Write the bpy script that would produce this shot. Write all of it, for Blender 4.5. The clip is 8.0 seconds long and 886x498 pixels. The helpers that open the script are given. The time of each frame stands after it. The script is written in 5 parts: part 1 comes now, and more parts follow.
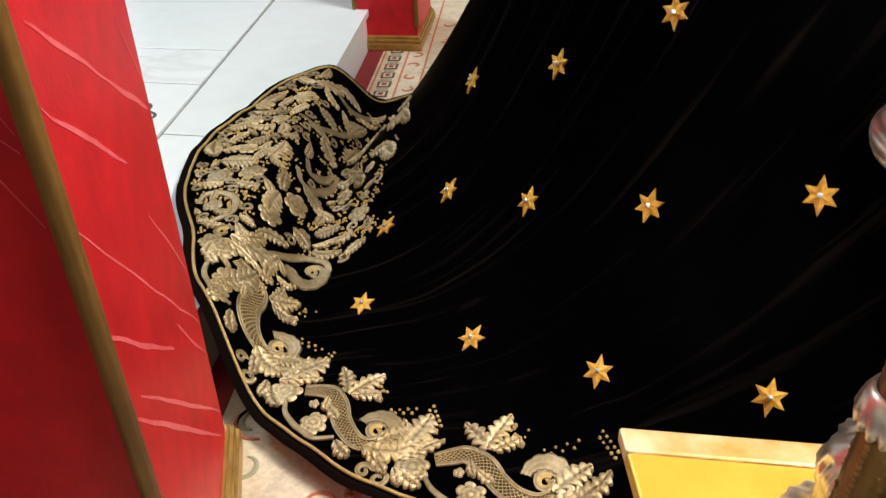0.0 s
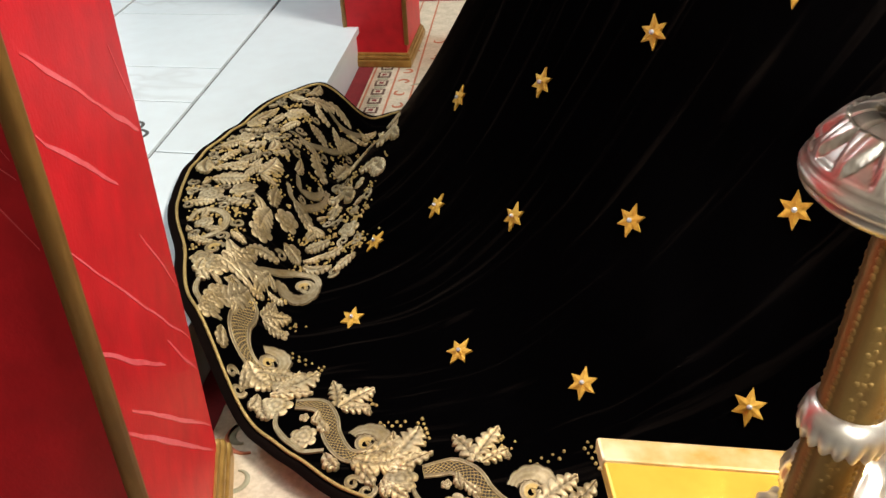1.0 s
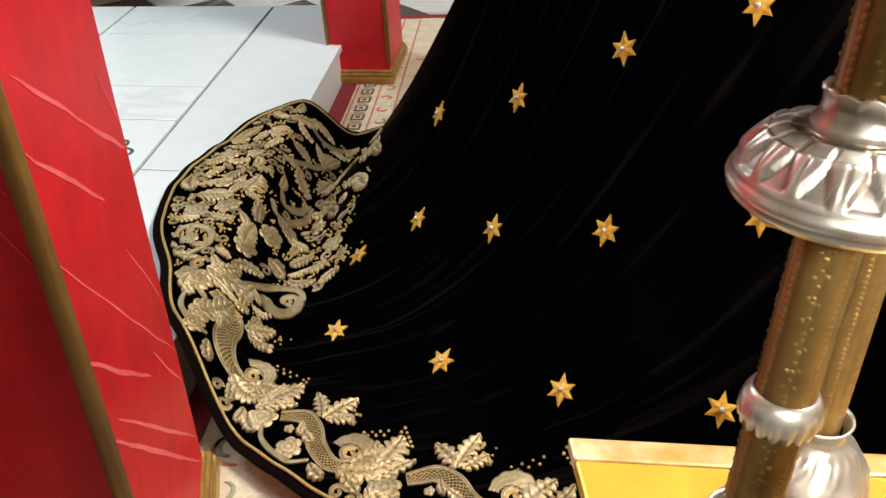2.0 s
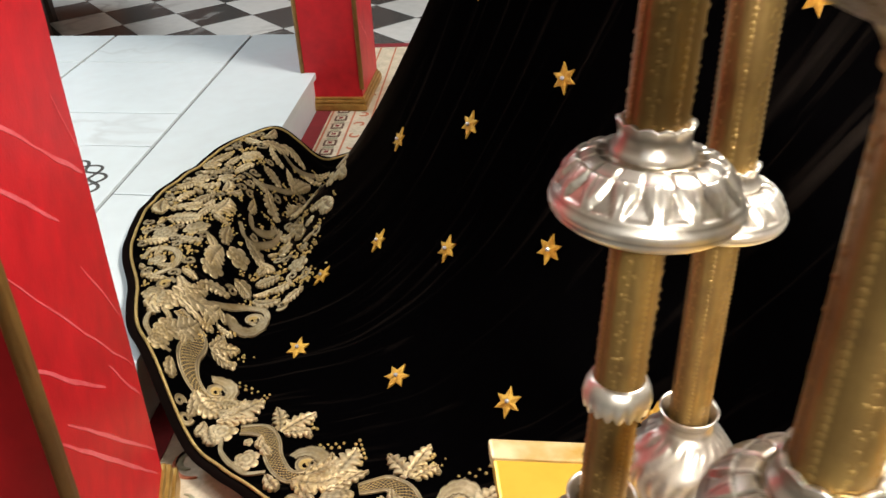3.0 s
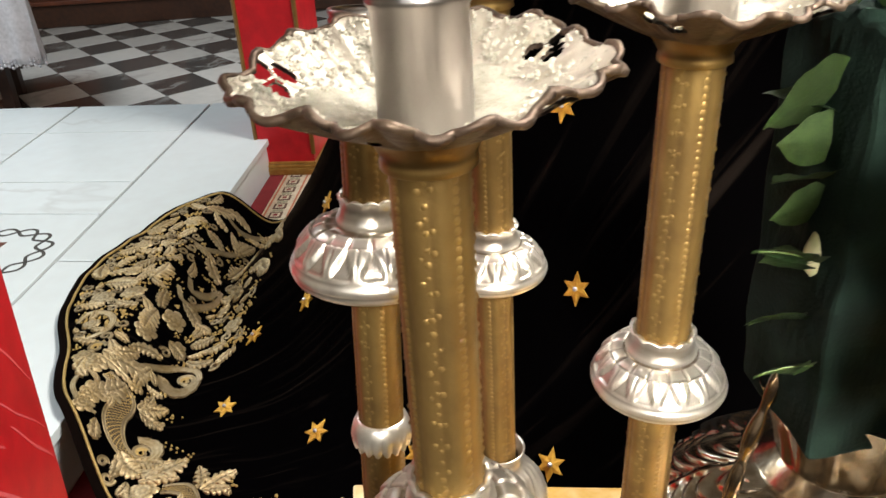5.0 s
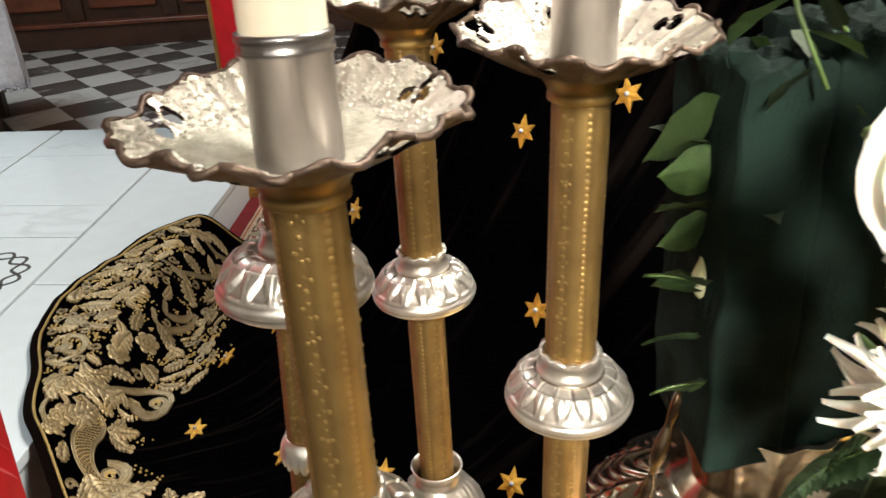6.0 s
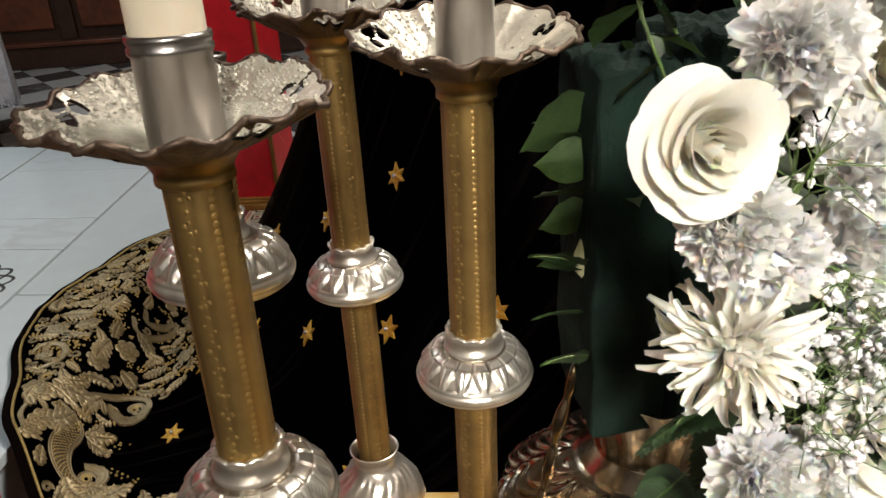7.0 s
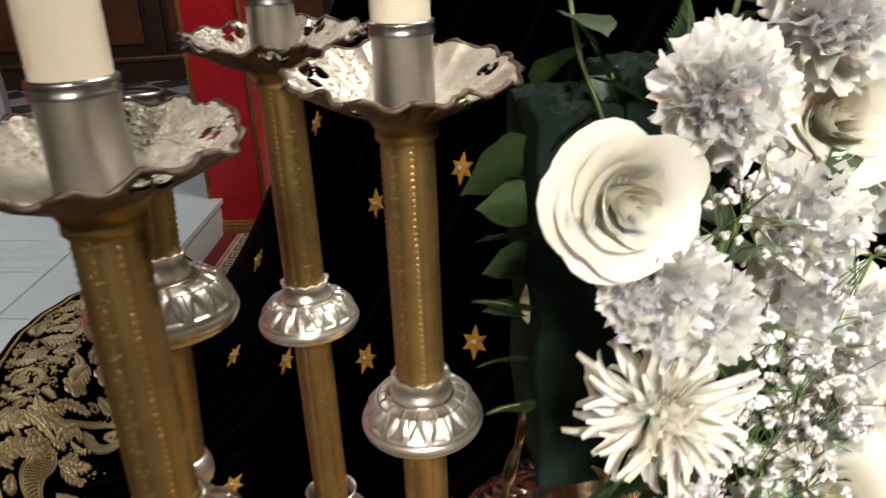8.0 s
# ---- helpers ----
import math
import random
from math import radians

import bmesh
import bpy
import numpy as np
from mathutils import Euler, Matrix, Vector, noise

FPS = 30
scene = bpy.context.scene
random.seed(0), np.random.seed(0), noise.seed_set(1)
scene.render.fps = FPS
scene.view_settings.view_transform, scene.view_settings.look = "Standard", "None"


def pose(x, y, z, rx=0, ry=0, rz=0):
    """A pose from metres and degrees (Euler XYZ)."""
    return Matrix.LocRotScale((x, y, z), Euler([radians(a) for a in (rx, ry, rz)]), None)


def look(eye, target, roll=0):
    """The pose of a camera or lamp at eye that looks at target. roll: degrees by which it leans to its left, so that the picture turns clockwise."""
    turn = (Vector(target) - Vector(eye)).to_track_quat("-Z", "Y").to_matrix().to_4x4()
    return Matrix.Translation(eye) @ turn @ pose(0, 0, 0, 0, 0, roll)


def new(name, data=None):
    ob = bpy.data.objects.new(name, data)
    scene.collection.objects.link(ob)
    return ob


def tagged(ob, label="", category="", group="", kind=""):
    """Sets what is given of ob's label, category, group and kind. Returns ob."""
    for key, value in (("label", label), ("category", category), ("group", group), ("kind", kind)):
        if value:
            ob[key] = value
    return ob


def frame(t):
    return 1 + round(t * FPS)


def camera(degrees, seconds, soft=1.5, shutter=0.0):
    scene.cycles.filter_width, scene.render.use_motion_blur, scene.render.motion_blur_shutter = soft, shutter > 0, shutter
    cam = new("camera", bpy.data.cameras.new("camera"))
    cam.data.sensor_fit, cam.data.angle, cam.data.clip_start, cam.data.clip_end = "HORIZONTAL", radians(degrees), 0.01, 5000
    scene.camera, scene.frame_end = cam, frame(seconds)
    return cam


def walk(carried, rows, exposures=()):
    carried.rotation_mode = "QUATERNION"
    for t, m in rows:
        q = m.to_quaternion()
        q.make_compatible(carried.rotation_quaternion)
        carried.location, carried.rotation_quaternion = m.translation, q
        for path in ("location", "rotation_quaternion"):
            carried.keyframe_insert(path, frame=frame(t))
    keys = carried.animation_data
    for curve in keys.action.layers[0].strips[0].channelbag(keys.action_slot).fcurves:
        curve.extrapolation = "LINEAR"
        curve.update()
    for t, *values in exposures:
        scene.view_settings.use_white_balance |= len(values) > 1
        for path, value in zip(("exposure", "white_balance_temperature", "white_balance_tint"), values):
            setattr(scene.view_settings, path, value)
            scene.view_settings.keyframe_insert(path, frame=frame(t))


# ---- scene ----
cam = camera(60.9, 8.0, shutter=0.5)
PATH = [
    (0, (0.015, 0.028, 1.303), (-0.001, 1.683, 0.18), -2.8),
    (0.5, (0.02, 0.017, 1.315), (0.007, 1.681, 0.206), -2.9),
    (1, (0.031, 0.004, 1.324), (0.032, 1.677, 0.229), -2.9),
    (2.5, (0.072, -0.067, 1.35), (0.126, 1.641, 0.311), -2.9),
    (3, (0.126, -0.112, 1.366), (0.196, 1.613, 0.358), -2.7),
    (3.5, (0.176, -0.147, 1.377), (0.26, 1.596, 0.4), -2.7),
    (4, (0.222, -0.172, 1.386), (0.316, 1.59, 0.445), -2.8),
    (4.5, (0.269, -0.184, 1.395), (0.37, 1.594, 0.486), -3.1),
    (4.7, (0.284, -0.192, 1.396), (0.391, 1.593, 0.501), -3.3),
    (6, (0.36, -0.234, 1.412), (0.506, 1.581, 0.585), -3.3),
    (6.5, (0.4, -0.269, 1.413), (0.557, 1.554, 0.604), -3.5),
    (7, (0.427, -0.305, 1.409), (0.586, 1.526, 0.619), -3.5),
    (7.5, (0.433, -0.316, 1.422), (0.597, 1.522, 0.65), -3.3),
    (8, (0.474, -0.285, 1.416), (0.644, 1.566, 0.677), -3.0),
]
walk(cam, [(t, look(eye, target, roll)) for t, eye, target, roll in PATH],
     exposures=[(0, 0.06), (3.0, 0.02), (4.5, -0.10), (6.0, -0.30), (7.0, -1.08), (7.5, -1.20), (8.0, -1.25)])

# ---- light ----
world = bpy.data.worlds.new("church_air")
scene.world = world
world.use_nodes = True
bg = world.node_tree.nodes["Background"]
bg.inputs[0].default_value = (0.62, 0.7, 0.85, 1)
bg.inputs[1].default_value = 0.08


def area_lamp(name, m, sx, sy, watts, colour, spread=180):
    d = bpy.data.lights.new(name, "AREA")
    d.shape, d.size, d.size_y, d.energy, d.color = "RECTANGLE", sx, sy, watts, colour
    d.spread = radians(spread)
    ob = new(name, d)
    ob.matrix_world = m
    return ob


# the nave's lamps overhead and a tall window behind and to the left, both out of view
area_lamp("ceiling_lamp", look((2.6, 1.0, 4.6), (0.0, 1.1, 0.2)), 1.6, 1.2, 440, (1.0, 0.95, 0.88))
area_lamp("window_light", look((-3.6, 4.8, 5.0), (-0.9, 4.4, 0.2)), 2.4, 1.4, 225, (0.84, 0.94, 1.0))
# unseen fill, added to brighten the flowers, kept narrow to spare the red column
area_lamp("flower_fill", look((0.50, -2.0, 2.5), (0.70, 0.03, 1.2)), 0.5, 0.5, 8.6, (1.0, 0.95, 0.86), 24)
# large unseen fill from the south, added to put highlights on the silver
area_lamp("front_fill", look((-0.6, -3.85, 4.0), (0.4, 0.8, 1.0)), 4.0, 2.2, 42, (0.95, 0.97, 1.0))

# ---- materials ----


def mat(name, base, rough=0.6, metal=0.0, dark=None, scale=40.0, amount=0.5, bump=0.0, bump_scale=200.0, spread=0.0, coat=0.0, sheen=0.0, sub=0.0):
    """A surface with a two-scale mottling between base and dark, and a fine relief."""
    m = bpy.data.materials.new(name)
    m.use_nodes = True
    nt = m.node_tree
    p = nt.nodes["Principled BSDF"]
    p.inputs["Roughness"].default_value = rough
    p.inputs["Metallic"].default_value = metal
    p.inputs["Coat Weight"].default_value = coat
    p.inputs["Sheen Weight"].default_value = sheen
    if sub:
        p.inputs["Subsurface Weight"].default_value = sub
        p.inputs["Subsurface Radius"].default_value = (0.01, 0.008, 0.006)
    dark = dark or tuple(c * 0.7 for c in base)
    co = nt.nodes.new("ShaderNodeTexCoord")
    n1 = nt.nodes.new("ShaderNodeTexNoise")
    n1.inputs["Scale"].default_value, n1.inputs["Detail"].default_value = scale, 6
    n2 = nt.nodes.new("ShaderNodeTexNoise")
    n2.inputs["Scale"].default_value, n2.inputs["Detail"].default_value = scale / 7, 3
    add = nt.nodes.new("ShaderNodeMath")
    add.operation = "ADD"
    ramp = nt.nodes.new("ShaderNodeValToRGB")
    ramp.color_ramp.elements[0].position = 0.5 - 0.25 * amount
    ramp.color_ramp.elements[1].position = 0.5 + 0.25 * amount
    ramp.color_ramp.elements[0].color = (*dark, 1)
    ramp.color_ramp.elements[1].color = (*base, 1)
    half = nt.nodes.new("ShaderNodeMath")
    half.operation, half.inputs[1].default_value = "MULTIPLY", 0.5
    for n in (n1, n2):
        nt.links.new(co.outputs["Object"], n.inputs["Vector"])
    nt.links.new(n1.outputs[0], add.inputs[0])
    nt.links.new(n2.outputs[0], add.inputs[1])
    nt.links.new(add.outputs[0], half.inputs[0])
    nt.links.new(half.outputs[0], ramp.inputs[0])
    colour = ramp.outputs[0]
    if spread:
        info = nt.nodes.new("ShaderNodeObjectInfo")
        hsv = nt.nodes.new("ShaderNodeHueSaturation")
        mr = nt.nodes.new("ShaderNodeMapRange")
        mr.inputs["To Min"].default_value, mr.inputs["To Max"].default_value = 1 - spread, 1 + spread
        nt.links.new(info.outputs["Random"], mr.inputs["Value"])
        nt.links.new(mr.outputs[0], hsv.inputs["Value"])
        nt.links.new(colour, hsv.inputs["Color"])
        colour = hsv.outputs[0]
    nt.links.new(colour, p.inputs["Base Color"])
    if bump:
        nb = nt.nodes.new("ShaderNodeTexNoise")
        nb.inputs["Scale"].default_value, nb.inputs["Detail"].default_value = bump_scale, 4
        b = nt.nodes.new("ShaderNodeBump")
        b.inputs["Strength"].default_value, b.inputs["Distance"].default_value = bump, 0.002
        nt.links.new(co.outputs["Object"], nb.inputs["Vector"])
        nt.links.new(nb.outputs[0], b.inputs["Height"])
        nt.links.new(b.outputs[0], p.inputs["Normal"])
    return m


def thin(m, share):
    """Lets part of the light through a petal or a leaf."""
    nt = m.node_tree
    p = nt.nodes["Principled BSDF"]
    tr = nt.nodes.new("ShaderNodeBsdfTranslucent")
    mx = nt.nodes.new("ShaderNodeMixShader")
    mx.inputs[0].default_value = share
    nt.links.new(p.inputs["Base Color"].links[0].from_socket, tr.inputs["Color"])
    nt.links.new(p.outputs[0], mx.inputs[1])
    nt.links.new(tr.outputs[0], mx.inputs[2])
    nt.links.new(mx.outputs[0], nt.nodes["Material Output"].inputs["Surface"])
    return m


def veined(name, base, vein, rough, scale=3.0, width=0.035, dark=None, slant=(1.0, 1.0, 1.0), lean=(0.5, 0.35, 0.6), spread=0.0):
    """Polished stone or marbled paint: a mottled ground with thin wandering veins."""
    m = mat(name, base, rough, dark=dark, scale=14, amount=0.9, bump=0.02, bump_scale=60, spread=spread)
    nt = m.node_tree
    p = nt.nodes["Principled BSDF"]
    old = p.inputs["Base Color"].links[0].from_socket
    co = nt.nodes.new("ShaderNodeTexCoord")
    mp = nt.nodes.new("ShaderNodeMapping")
    mp.inputs["Scale"].default_value = slant
    mp.vector_type = "TEXTURE"
    mp.inputs["Rotation"].default_value = lean
    info = nt.nodes.new("ShaderNodeObjectInfo")
    off = nt.nodes.new("ShaderNodeVectorMath")
    off.operation = "ADD"
    sc = nt.nodes.new("ShaderNodeMath")
    sc.operation, sc.inputs[1].default_value = "MULTIPLY", 37.0
    nz = nt.nodes.new("ShaderNodeTexNoise")
    nz.inputs["Scale"].default_value, nz.inputs["Detail"].default_value, nz.inputs["Distortion"].default_value = scale, 5, 0.6
    nt.links.new(co.outputs["Object"], mp.inputs["Vector"])
    nt.links.new(mp.outputs[0], off.inputs[0])
    nt.links.new(info.outputs["Random"], sc.inputs[0])
    nt.links.new(sc.outputs[0], off.inputs[1])
    nt.links.new(off.outputs[0], nz.inputs["Vector"])
    d = nt.nodes.new("ShaderNodeMath")
    d.operation, d.inputs[1].default_value = "SUBTRACT", 0.5
    a = nt.nodes.new("ShaderNodeMath")
    a.operation = "ABSOLUTE"
    r = nt.nodes.new("ShaderNodeMapRange")
    r.inputs["From Min"].default_value, r.inputs["From Max"].default_value = 0.0, width
    r.inputs["To Min"].default_value, r.inputs["To Max"].default_value = 1.0, 0.0
    gaps = nt.nodes.new("ShaderNodeTexNoise")
    gaps.inputs["Scale"].default_value = scale * 0.6
    nt.links.new(off.outputs[0], gaps.inputs["Vector"])
    gm = nt.nodes.new("ShaderNodeMapRange")
    gm.inputs["From Min"].default_value, gm.inputs["From Max"].default_value = 0.46, 0.60
    nt.links.new(gaps.outputs[0], gm.inputs["Value"])
    both = nt.nodes.new("ShaderNodeMath")
    both.operation = "MULTIPLY"
    mix = nt.nodes.new("ShaderNodeMix")
    mix.data_type = "RGBA"
    nt.links.new(nz.outputs[0], d.inputs[0])
    nt.links.new(d.outputs[0], a.inputs[0])
    nt.links.new(a.outputs[0], r.inputs["Value"])
    nt.links.new(r.outputs[0], both.inputs[0])
    nt.links.new(gm.outputs[0], both.inputs[1])
    nt.links.new(both.outputs[0], mix.inputs[0])
    nt.links.new(old, mix.inputs[6])
    mix.inputs[7].default_value = (*vein, 1)
    nt.links.new(mix.outputs[2], p.inputs["Base Color"])
    return m


VELVET = mat("black_velvet", (0.0010, 0.0008, 0.0008), 1.0, dark=(0.0004, 0.0003, 0.0003), scale=25, bump=0.25, bump_scale=900, sheen=0.06)
VELVET.node_tree.nodes["Principled BSDF"].inputs["Sheen Roughness"].default_value = 0.22
VELVET.node_tree.nodes["Principled BSDF"].inputs["Sheen Tint"].default_value = (1.0, 0.72, 0.5, 1)
VELVET.node_tree.nodes["Principled BSDF"].inputs["Specular IOR Level"].default_value = 0.0


def fold_sheen(m, low, high):
    """Paints the folds' sheen into the pile's colour as brownish streaks."""
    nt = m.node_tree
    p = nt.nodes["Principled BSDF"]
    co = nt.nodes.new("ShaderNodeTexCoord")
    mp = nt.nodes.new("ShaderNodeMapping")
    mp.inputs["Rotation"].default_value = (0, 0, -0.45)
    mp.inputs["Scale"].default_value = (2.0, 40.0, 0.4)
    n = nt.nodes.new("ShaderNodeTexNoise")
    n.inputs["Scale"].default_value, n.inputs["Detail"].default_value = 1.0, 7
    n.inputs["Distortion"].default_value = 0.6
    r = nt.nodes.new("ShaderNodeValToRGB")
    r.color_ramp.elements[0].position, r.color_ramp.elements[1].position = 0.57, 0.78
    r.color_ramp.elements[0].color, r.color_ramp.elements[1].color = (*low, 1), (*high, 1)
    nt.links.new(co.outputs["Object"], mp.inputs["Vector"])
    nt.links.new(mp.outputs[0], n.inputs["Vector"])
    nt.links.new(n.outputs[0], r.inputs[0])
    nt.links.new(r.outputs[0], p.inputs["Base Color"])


fold_sheen(VELVET, (0.0007, 0.0006, 0.0007), (0.0085, 0.0064, 0.0052))
HEMCLOTH = mat("hem_velvet", (0.005, 0.003, 0.0025), 1.0, scale=60, bump=0.4, bump_scale=700, sheen=0.006)
HEMCLOTH.node_tree.nodes["Principled BSDF"].inputs["Specular IOR Level"].default_value = 0.0
GOLD_THREAD = mat("pale_gold_thread", (0.56, 0.45, 0.27), 0.40, 0.58, dark=(0.34, 0.24, 0.10), scale=90, amount=0.5, bump=0.6, bump_scale=420, spread=0.25)


def creased(m, crease_shade):
    """Puts shade into the colour of the creases between the raised threads and embossing."""
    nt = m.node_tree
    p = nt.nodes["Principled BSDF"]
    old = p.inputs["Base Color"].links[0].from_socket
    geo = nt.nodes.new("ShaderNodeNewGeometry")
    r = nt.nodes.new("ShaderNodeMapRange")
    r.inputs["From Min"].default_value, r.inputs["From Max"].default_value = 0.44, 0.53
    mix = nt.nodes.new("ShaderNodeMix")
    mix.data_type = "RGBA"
    mix.inputs[6].default_value = (*crease_shade, 1)
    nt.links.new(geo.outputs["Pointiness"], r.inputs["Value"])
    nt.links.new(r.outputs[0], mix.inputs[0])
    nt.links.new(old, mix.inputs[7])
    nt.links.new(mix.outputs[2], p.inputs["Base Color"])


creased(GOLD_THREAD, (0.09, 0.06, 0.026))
GOLD_CORD = mat("gold_cord", (0.55, 0.38, 0.13), 0.45, 0.5, scale=150, bump=0.6, bump_scale=1200)
GOLD_STAR = mat("yellow_gold_star", (0.72, 0.42, 0.06), 0.45, 0.45, dark=(0.45, 0.22, 0.02), scale=90, bump=0.5, bump_scale=800)
RED_FACE = mat("red_marbled_paint", (0.64, 0.013, 0.022), 0.42, dark=(0.34, 0.006, 0.011), scale=18, amount=0.9, bump=0.25, bump_scale=140)
RED_FACE.node_tree.nodes["Principled BSDF"].inputs["Specular IOR Level"].default_value = 0.3
RED_VEIN = mat("pink_painted_vein", (0.76, 0.15, 0.17), 0.45, dark=(0.62, 0.05, 0.06), scale=60, amount=0.8)
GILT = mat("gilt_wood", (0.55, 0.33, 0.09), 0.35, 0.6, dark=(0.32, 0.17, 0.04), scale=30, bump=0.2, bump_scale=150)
# worn gilt whose pale tone also holds the glare along the stand's rim
GILT_WORN_GLARE = mat("worn_gilt_glare", (0.86, 0.72, 0.42), 0.3, 0.3, dark=(0.55, 0.30, 0.04), scale=22, amount=0.5, bump=0.15, bump_scale=90)
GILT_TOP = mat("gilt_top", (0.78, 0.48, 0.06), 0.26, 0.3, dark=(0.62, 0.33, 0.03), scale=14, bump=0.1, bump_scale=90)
MARBLE = veined("white_marble", (0.66, 0.735, 0.755), (0.56, 0.60, 0.61), 0.22, scale=1.0, width=0.018, dark=(0.61, 0.66, 0.675), spread=0.05)
MARBLE_DARK = veined("grey_marble", (0.09, 0.09, 0.085), (0.25, 0.25, 0.24), 0.2, scale=2.5, width=0.04, dark=(0.05, 0.05, 0.05), spread=0.2)
MARBLE_TILE = veined("veined_tile", (0.70, 0.69, 0.66), (0.42, 0.41, 0.39), 0.2, scale=2.2, width=0.05, dark=(0.55, 0.54, 0.52), spread=0.1)
JOINT = mat("dark_joint", (0.035, 0.03, 0.025), 0.95)
SILVER = mat("tarnished_silver", (0.92, 0.88, 0.80), 0.31, 0.86, dark=(0.62, 0.56, 0.48), scale=50, bump=0.1, bump_scale=160)
SILVER_DARK = mat("dark_brown_silver", (0.15, 0.105, 0.075), 0.48, 0.7, dark=(0.06, 0.04, 0.03), scale=60, bump=0.5, bump_scale=200)
BRASS = mat("worn_gilt_tube", (0.54, 0.35, 0.11), 0.42, 0.8, dark=(0.19, 0.11, 0.045), scale=34, amount=1.0, bump=0.3, bump_scale=140)
WAX = mat("candle_wax", (0.85, 0.76, 0.60), 0.5, sub=0.3, scale=15, dark=(0.78, 0.68, 0.52))
DRIP = mat("wax_crust", (0.62, 0.59, 0.49), 0.6, scale=80, dark=(0.34, 0.31, 0.24), bump=0.8, bump_scale=300)
CARPET_RED = mat("carpet_red", (0.22, 0.015, 0.02), 0.95, scale=90, bump=0.5, bump_scale=600)
CARPET_CREAM = mat("carpet_cream", (0.62, 0.52, 0.38), 0.95, scale=90, bump=0.5, bump_scale=600)
CARPET_ROSE = mat("carpet_rose", (0.50, 0.16, 0.08), 0.95, scale=90, bump=0.5, bump_scale=600)
CARPET_DARK = mat("carpet_brown", (0.12, 0.06, 0.04), 0.95, scale=90, bump=0.5, bump_scale=600)
CARPET_SAGE = mat("carpet_sage", (0.35, 0.33, 0.22), 0.95, scale=90, bump=0.5, bump_scale=600)
FOAM = mat("floral_foam", (0.0075, 0.019, 0.013), 0.9, dark=(0.0022, 0.0065, 0.0045), scale=30, bump=0.5, bump_scale=300)
FOAM.node_tree.nodes["Principled BSDF"].inputs["Specular IOR Level"].default_value = 0.15
LEAF = mat("leaf_green", (0.036, 0.062, 0.016), 0.48, dark=(0.014, 0.030, 0.008), scale=40, bump=0.3, bump_scale=120, spread=0.35)
STEM = mat("stem_green", (0.10, 0.16, 0.04), 0.5, spread=0.2)
ROSE = mat("cream_rose_petal", (0.94, 0.92, 0.85), 0.55, sub=0.45, dark=(0.92, 0.88, 0.77), scale=30, bump=0.1, bump_scale=80)
WHITE_PETAL = mat("white_petal", (0.95, 0.935, 0.905), 0.55, sub=0.45, dark=(0.90, 0.90, 0.89), scale=50, bump=0.15, bump_scale=120, spread=0.04)
MUM = mat("chrysanthemum_petal", (0.94, 0.92, 0.86), 0.5, sub=0.45, dark=(0.90, 0.87, 0.76), scale=50, spread=0.03)
MUM_HEART = mat("chrysanthemum_heart", (0.70, 0.66, 0.36), 0.6, scale=90)
BREATH = mat("gypsophila_white", (0.86, 0.84, 0.84), 0.7, dark=(0.72, 0.68, 0.68), scale=120, spread=0.12)
BUD_PALE = mat("pale_bud", (0.62, 0.60, 0.38), 0.5, dark=(0.40, 0.42, 0.20), scale=60)
BUD = mat("withered_bud", (0.28, 0.22, 0.20), 0.8, spread=0.3)
LINEN = mat("white_linen", (0.80, 0.80, 0.86), 0.8, scale=40, bump=0.3, bump_scale=400)
WOOD = mat("dark_wood", (0.06, 0.022, 0.010), 0.4, dark=(0.025, 0.010, 0.006), scale=20, bump=0.1, bump_scale=60)
WOOD_RED = mat("reddish_wood", (0.16, 0.045, 0.02), 0.35, dark=(0.07, 0.02, 0.01), scale=15, bump=0.1, bump_scale=60)
SOCKET = mat("dull_grey_silver", (0.46, 0.44, 0.43), 0.30, 1.0, dark=(0.30, 0.275, 0.255), scale=30, amount=0.8, bump=0.15, bump_scale=90)
FERN = mat("fern_green", (0.022, 0.050, 0.013), 0.5, dark=(0.010, 0.026, 0.007), scale=60, bump=0.3, bump_scale=150, spread=0.4)
SILVER_BRIGHT = mat("bright_silver", (0.88, 0.81, 0.70), 0.2, 1.0, dark=(0.42, 0.33, 0.22), scale=60, bump=0.15, bump_scale=140)
PLASTER = mat("plaster", (0.62, 0.56, 0.46), 0.9, scale=8, bump=0.2, bump_scale=40)
# recesses of the metalwork darkened in the colour so the embossing reads
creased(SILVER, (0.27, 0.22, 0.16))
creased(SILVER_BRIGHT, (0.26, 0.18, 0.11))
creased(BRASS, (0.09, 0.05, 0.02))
for m_ in (ROSE, WHITE_PETAL, MUM):
    thin(m_, 0.5)
thin(LEAF, 0.2)
thin(BREATH, 0.3)
CRYSTAL = mat("crystal", (0.85, 0.87, 0.92), 0.08, 0.6)

# ---- building helpers ----


def thing(name, label="", category="", group="", kind="", at=(0, 0, 0)):
    ob = new(name)
    ob.empty_display_size = 0.05
    ob.location = at
    return tagged(ob, label, category, group, kind)


def part(name, bm, material, parent=None, label="", smooth=True, m=None):
    """Links a bmesh as one mesh object under a thing or a part."""
    me = bpy.data.meshes.new(name)
    bm.normal_update()
    bm.to_mesh(me)
    bm.free()
    me.materials.append(material)
    if smooth:
        me.shade_smooth()
    ob = new(name, me)
    if parent:
        ob.parent = parent
    if m is not None:
        ob.matrix_basis = m
    return tagged(ob, label)


def piece(name, me, parent, m):
    """One more object on a mesh that is already there."""
    ob = new(name, me)
    ob.parent = parent
    ob.matrix_basis = m
    return ob


